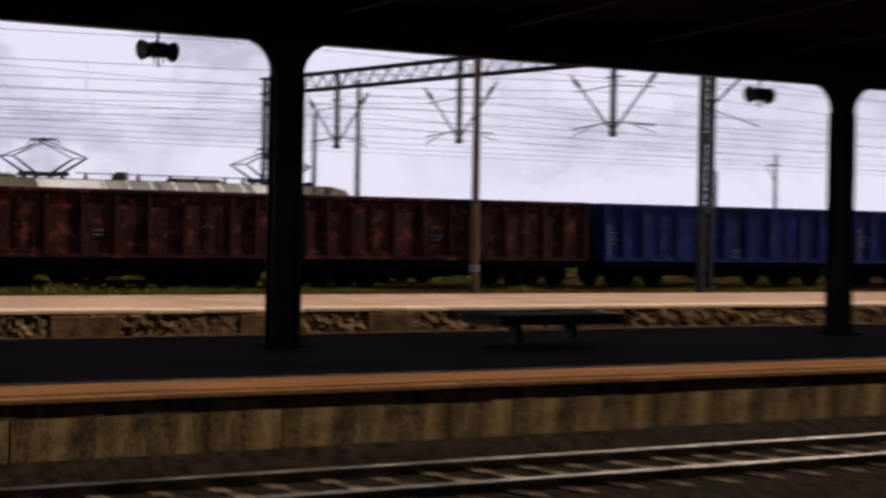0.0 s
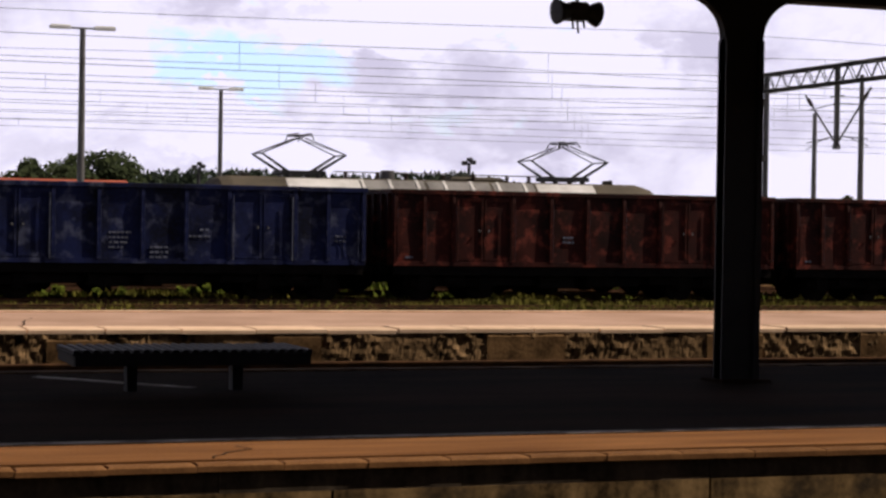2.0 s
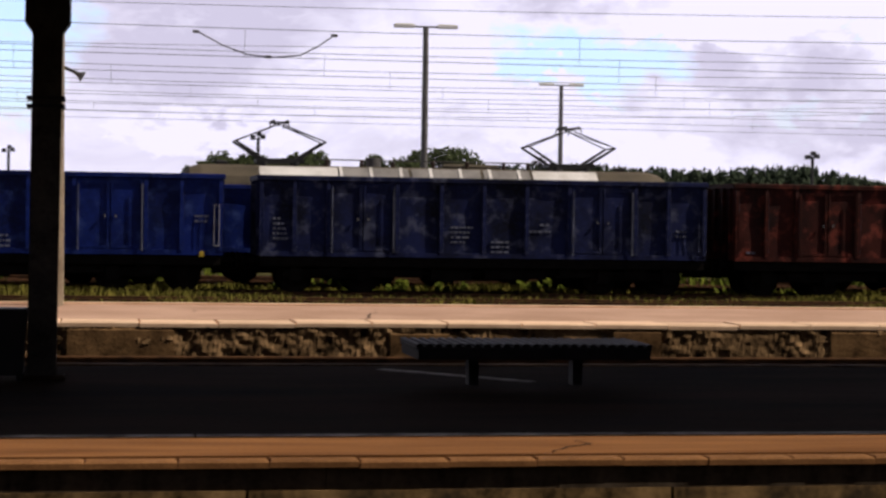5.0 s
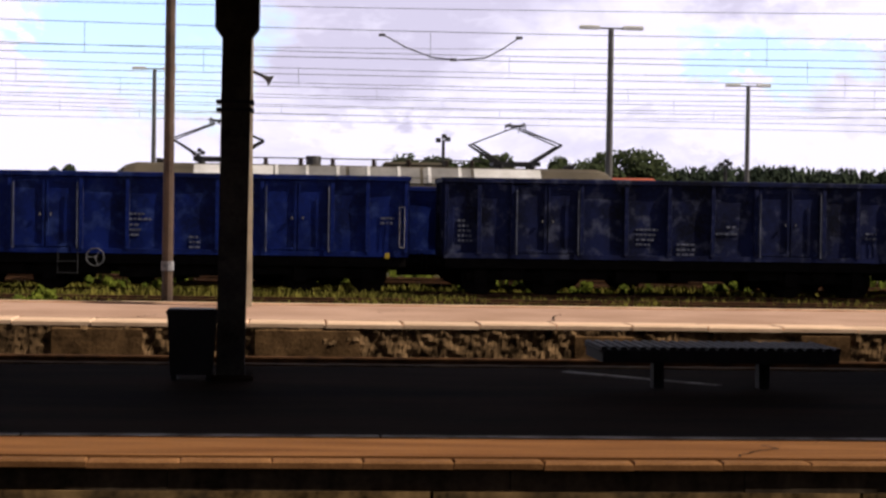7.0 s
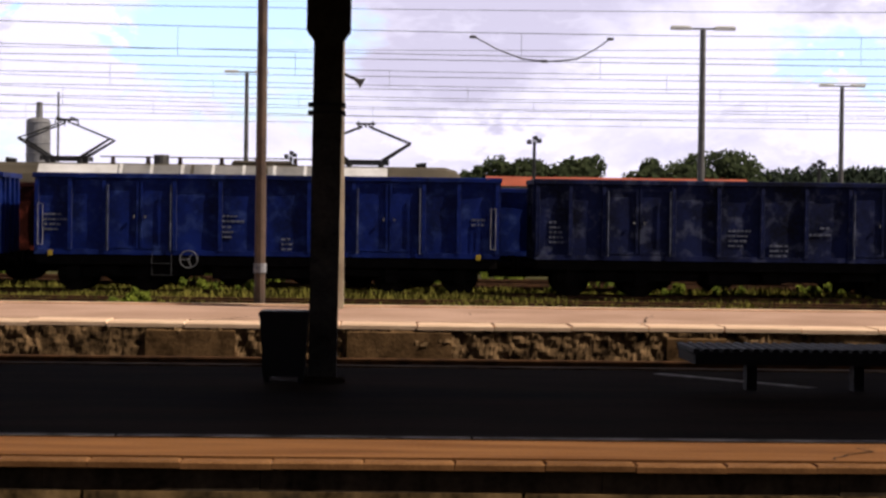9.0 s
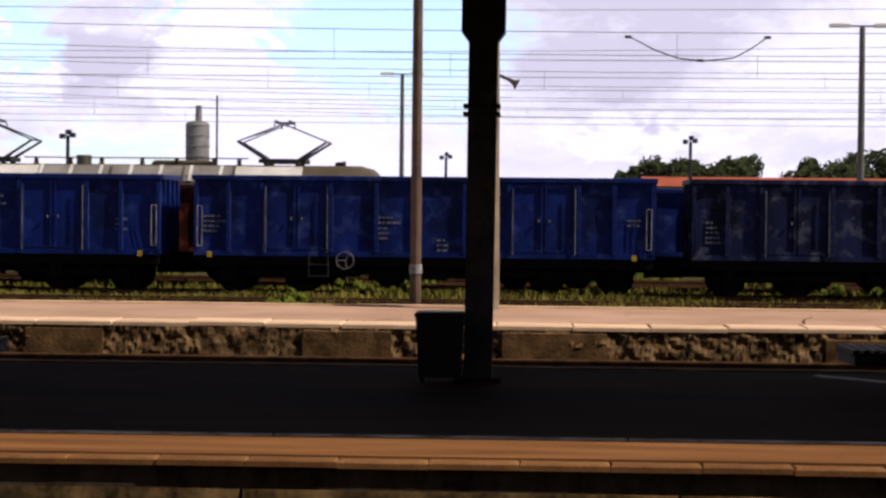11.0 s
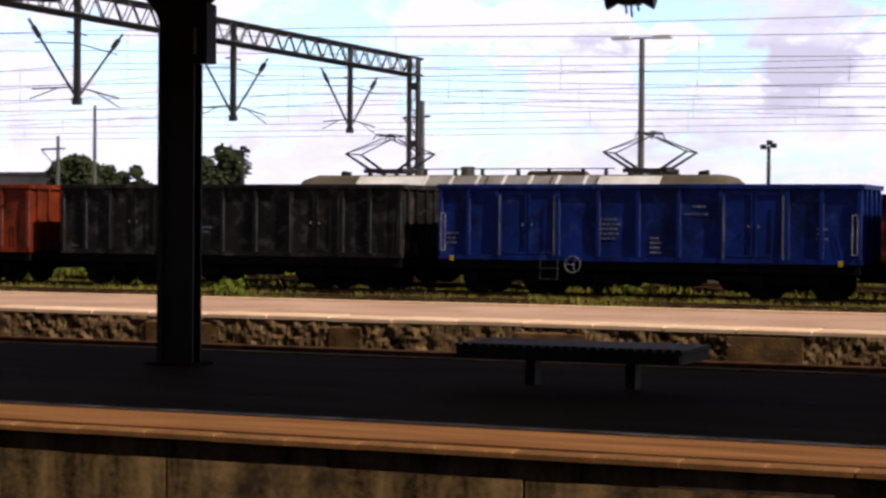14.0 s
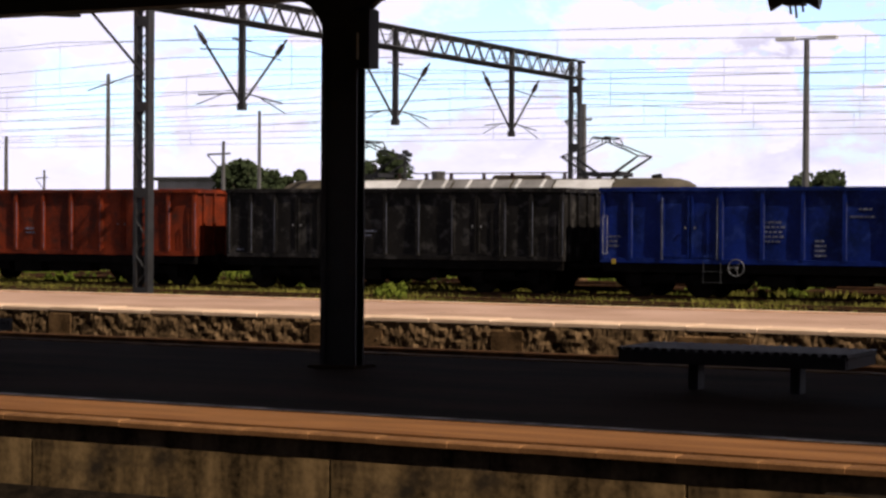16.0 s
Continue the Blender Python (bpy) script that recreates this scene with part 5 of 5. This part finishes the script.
def orange_roof_shed():
    y, x0, x1 = 140.0, 8.0, 26.6
    th = thing("long_shed", "long low shed with an orange-red roof", "shed", at=(0, y, 0))
    bm = bmesh.new()
    box(bm, x0, x1, 0, 8, -0.3, 4.6)
    part("wall", bm, M["render"], th)
    bm = bmesh.new()
    extrude_yz(bm, [(-0.5, 4.6), (8.5, 4.6), (4.0, 5.36)], x0 - 0.3, x1 + 0.3)
    part("roof", bm, M["red_roof"], th, "orange-red sheet roof")


orange_roof_shed()


# ---- trees ----
def leaf_mesh(key, n, rx, rz, size, lumps, conifer=False):
    rnd = random.Random(key)
    verts, faces = [], []
    cs = []
    for i in range(lumps):
        a, r = rnd.uniform(0, 2 * math.pi), rnd.uniform(0.1, 0.72) ** 0.7
        cs.append((math.cos(a) * r * rx, math.sin(a) * r * rx, rnd.uniform(-0.75, 0.7) * rz, rnd.uniform(0.22, 0.45) * min(rx, rz)))
    for i in range(n):
        cx, cy, cz, r = rnd.choice(cs)
        d = Vector((rnd.gauss(0, 1), rnd.gauss(0, 1), rnd.gauss(0, 1))).normalized() * r * rnd.uniform(0.55, 1.08)
        c = Vector((cx, cy, cz)) + d
        u = Vector((rnd.gauss(0, 1), rnd.gauss(0, 1), rnd.gauss(0, 1))).normalized()
        w = u.orthogonal().normalized()
        s = size * rnd.uniform(0.6, 1.3)
        k = len(verts)
        verts += [c - u * s, c + w * s * 0.6, c + u * s, c - w * s * 0.6]
        faces.append((k, k + 1, k + 2, k + 3))
    me = bpy.data.meshes.new("crown")
    me.from_pydata([tuple(v) for v in verts], [], faces)
    return me


def tree(x, y, h, w, key, label="leafy green tree behind the yard"):
    th = thing("tree", label, "tree", "trees behind the yard", at=(x, y, -0.3))
    bm = bmesh.new()
    rod(bm, (0, 0, 0), (0.1, 0, h * 0.45), h * 0.03, h * 0.018, 8)
    for i in range(6):
        a = i * 1.05
        rod(bm, (0.05, 0, h * (0.28 + 0.03 * i)), (math.cos(a) * w * 0.32, math.sin(a) * w * 0.32, h * (0.5 + 0.06 * i)), h * 0.012, h * 0.004, 5)
    part("trunk", bm, M["bark"], th)
    me = leaf_mesh(key, int(5200 * max(1.0, w / 6)), w / 2, h * 0.4, 0.24, int(16 + 2 * w))
    cr = part("crown", me, M["leaf"], th)
    cr.location = (0, 0, h * 0.58)


for i, (rx, rz, y, w) in enumerate(((0.070, 0.0325, 156, 0.036), (0.098, 0.0352, 155, 0.036), (0.085, 0.031, 152, 0.03), (0.140, 0.034, 156, 0.036), (0.172, 0.0375, 157, 0.05), (0.155, 0.032, 152, 0.04), (0.047, 0.0305, 160, 0.016), (-0.657, 0.043, 120, 0.042), (-0.627, 0.036, 125, 0.026), (-0.57, 0.0488, 130, 0.046), (-0.303, 0.0325, 150, 0.034), (-0.114, 0.027, 170, 0.016), (-0.082, 0.0309, 170, 0.014), (0.6057, 0.026, 150, 0.014))):
    tree(rx * y, y, 2.5 + rz * y, w * y, i)


def woods():
    """Far conifer woods: many small ragged spires in one mesh."""
    rnd = random.Random(5)
    verts, faces = [], []
    for i in range(2600):
        y = rnd.uniform(330, 380)
        rx = rnd.uniform(0.17, 0.8) if i % 3 == 0 else rnd.uniform(0.17, 0.47)
        x = rx * y
        top = (0.0262 + 0.005 * noise.noise((rx * 9, 0, 0)) - 0.16 * max(0, rx - 0.37)) * y + 2.2
        h = top * rnd.uniform(0.78, 1.08)
        r = rnd.uniform(1.6, 3.2)
        for s in range(26):
            t = rnd.uniform(0.12, 1.0)
            a = rnd.uniform(0, 6.28)
            rr = r * (1.05 - t) ** 0.7 * rnd.uniform(0.5, 1.2) + 0.25
            c = Vector((x + math.cos(a) * rr * 0.5, y + math.sin(a) * rr * 0.5, h * t))
            k = len(verts)
            u = Vector((math.cos(a), math.sin(a), -0.35))
            w = Vector((-math.sin(a), math.cos(a), 0.2))
            verts += [c - u * 0.2 * rr + Vector((0, 0, 0.7)), c + w * rr * 0.5, c + u * rr * 0.7, c - w * rr * 0.5]
            faces.append((k, k + 1, k + 2, k + 3))
    me = bpy.data.meshes.new("far_woods")
    me.from_pydata([tuple(v) for v in verts], [], faces)
    me.materials.append(M["leaf_far"])
    tagged(new("far_woods", me), "dark conifer woods on the horizon", "woods", kind="stuff")


woods()


def weed_clump(x, y, w, h, key):
    me = leaf_mesh(key, int(500 * w), w / 2, h * 0.55, 0.07, int(6 + 4 * w))
    me.name = "weed_clump"
    me.materials.append(M["weed"])
    ob = tagged(new("weed_clump", me), "bright green sunlit weed clump beside the track", "weeds", "weed clumps", "stuff")
    ob.location = (x, y, h * 0.35 - 0.15 + YARD)


for k, (wx, wy, ww, wh) in enumerate(((-5.2, 54.9, 2.2, 0.75), (-3.6, 54.9, 1.2, 0.6), (8.3, 54.9, 0.8, 1.0), (9.8, 54.9, 1.2, 0.8), (12.4, 54.9, 2.2, 0.85), (-18.0, 54.9, 2.6, 0.7), (-44.0, 54.9, 1.8, 0.85), (-47.0, 54.9, 0.9, 0.7), (5.0, 54.9, 0.9, 0.8), (20.0, 54.9, 1.0, 0.6), (27.0, 54.9, 1.6, 0.6), (-11.5, 54.9, 1.2, 0.6), (-25.6, 46.0, 1.5, 0.75), (-5.6, 44.5, 1.3, 0.6))):
    weed_clump(wx, wy, ww, wh * (0.55 if wy > 50 else 0.95), 40 + k)


# ---- grass ----
def grass():
    rnd = random.Random(11)
    verts, faces = [], []
    for i in range(210000):
        y = 37.2 + (rnd.random() ** 1.15) * 21
        x = rnd.uniform(-0.86, 1.05) * y
        d = noise.noise((x * 0.22, y * 0.35, 7)) + 0.35 * noise.noise((x * 0.9, y * 0.9, 2))
        onrail = min(abs(y - t) for t in (52.5, 57.2)) < 1.0
        if d < (-0.2 if not onrail else 0.25) and rnd.random() < 0.85:
            continue
        if any(-0.5 < y - q < 0.2 for q in (41.85, 43.35, 46.85, 48.35, 51.75)) and rnd.random() < 0.9:
            continue
        h = rnd.uniform(0.0, 0.14) * (1.0 + max(0, d) * 2.0)
        a = rnd.uniform(0, math.pi)
        w = rnd.uniform(0.03, 0.08)
        lx, ly = rnd.uniform(-0.12, 0.12), rnd.uniform(-0.12, 0.12)
        b = Vector((x, y, YARD - 0.28))
        u = Vector((math.cos(a) * w, math.sin(a) * w, 0))
        k = len(verts)
        verts += [b - u, b + u, b + Vector((lx * 0.5, ly * 0.5, (h + 0.17) * 0.65)) + u * 0.8, b + Vector((lx, ly, h + 0.17))]
        faces.append((k, k + 1, k + 2, k + 3))
    me = bpy.data.meshes.new("trackside_grass")
    me.from_pydata([tuple(v) for v in verts], [], faces)
    me.materials.append(M["grass"])
    tagged(new("trackside_grass", me), "rough yellowish green grass between the tracks", "grass", kind="stuff")


grass()


def far_weeds():
    rnd = random.Random(23)
    verts, faces = [], []
    for i in range(42000):
        y = rnd.uniform(54.2, 92.0)
        x = rnd.uniform(-0.86, 1.05) * y
        d = noise.noise((x * 0.35, y * 0.12, 5))
        if d < 0.22 or any(abs(y - q) < 1.0 for q in (57.2, 62.2)):
            continue
        h = rnd.uniform(0.1, 0.36) * (0.4 + 1.6 * d)
        a, w = rnd.uniform(0, math.pi), rnd.uniform(0.05, 0.13)
        b = Vector((x, y, -0.3))
        u = Vector((math.cos(a) * w, math.sin(a) * w, 0))
        k = len(verts)
        verts += [b - u, b + u, b + u * 0.8 + Vector((0, 0, h + 0.1)), b + Vector((rnd.uniform(-0.15, 0.15), 0, h + 0.25))]
        faces.append((k, k + 1, k + 2, k + 3))
    me = bpy.data.meshes.new("far_weeds")
    me.from_pydata([tuple(v) for v in verts], [], faces)
    me.materials.append(M["weed"])
    tagged(new("far_weeds", me), "sunlit green weeds between the farther tracks", "weeds", kind="stuff")


far_weeds()


# ---- what moves ----
LOCO_X = ((0.0, 29.75), (1.5, 23.95), (3.5, 16.15), (5.0, 10.22), (7.0, 2.45), (9.0, -5.2), (11.0, -12.7), (12.5, -18.1), (14.5, -25.5), (16.0, -31.0))


def motions():
    walk(loco, [(t, pose(x, 62.2, 0.09)) for t, x in LOCO_X])


motions()
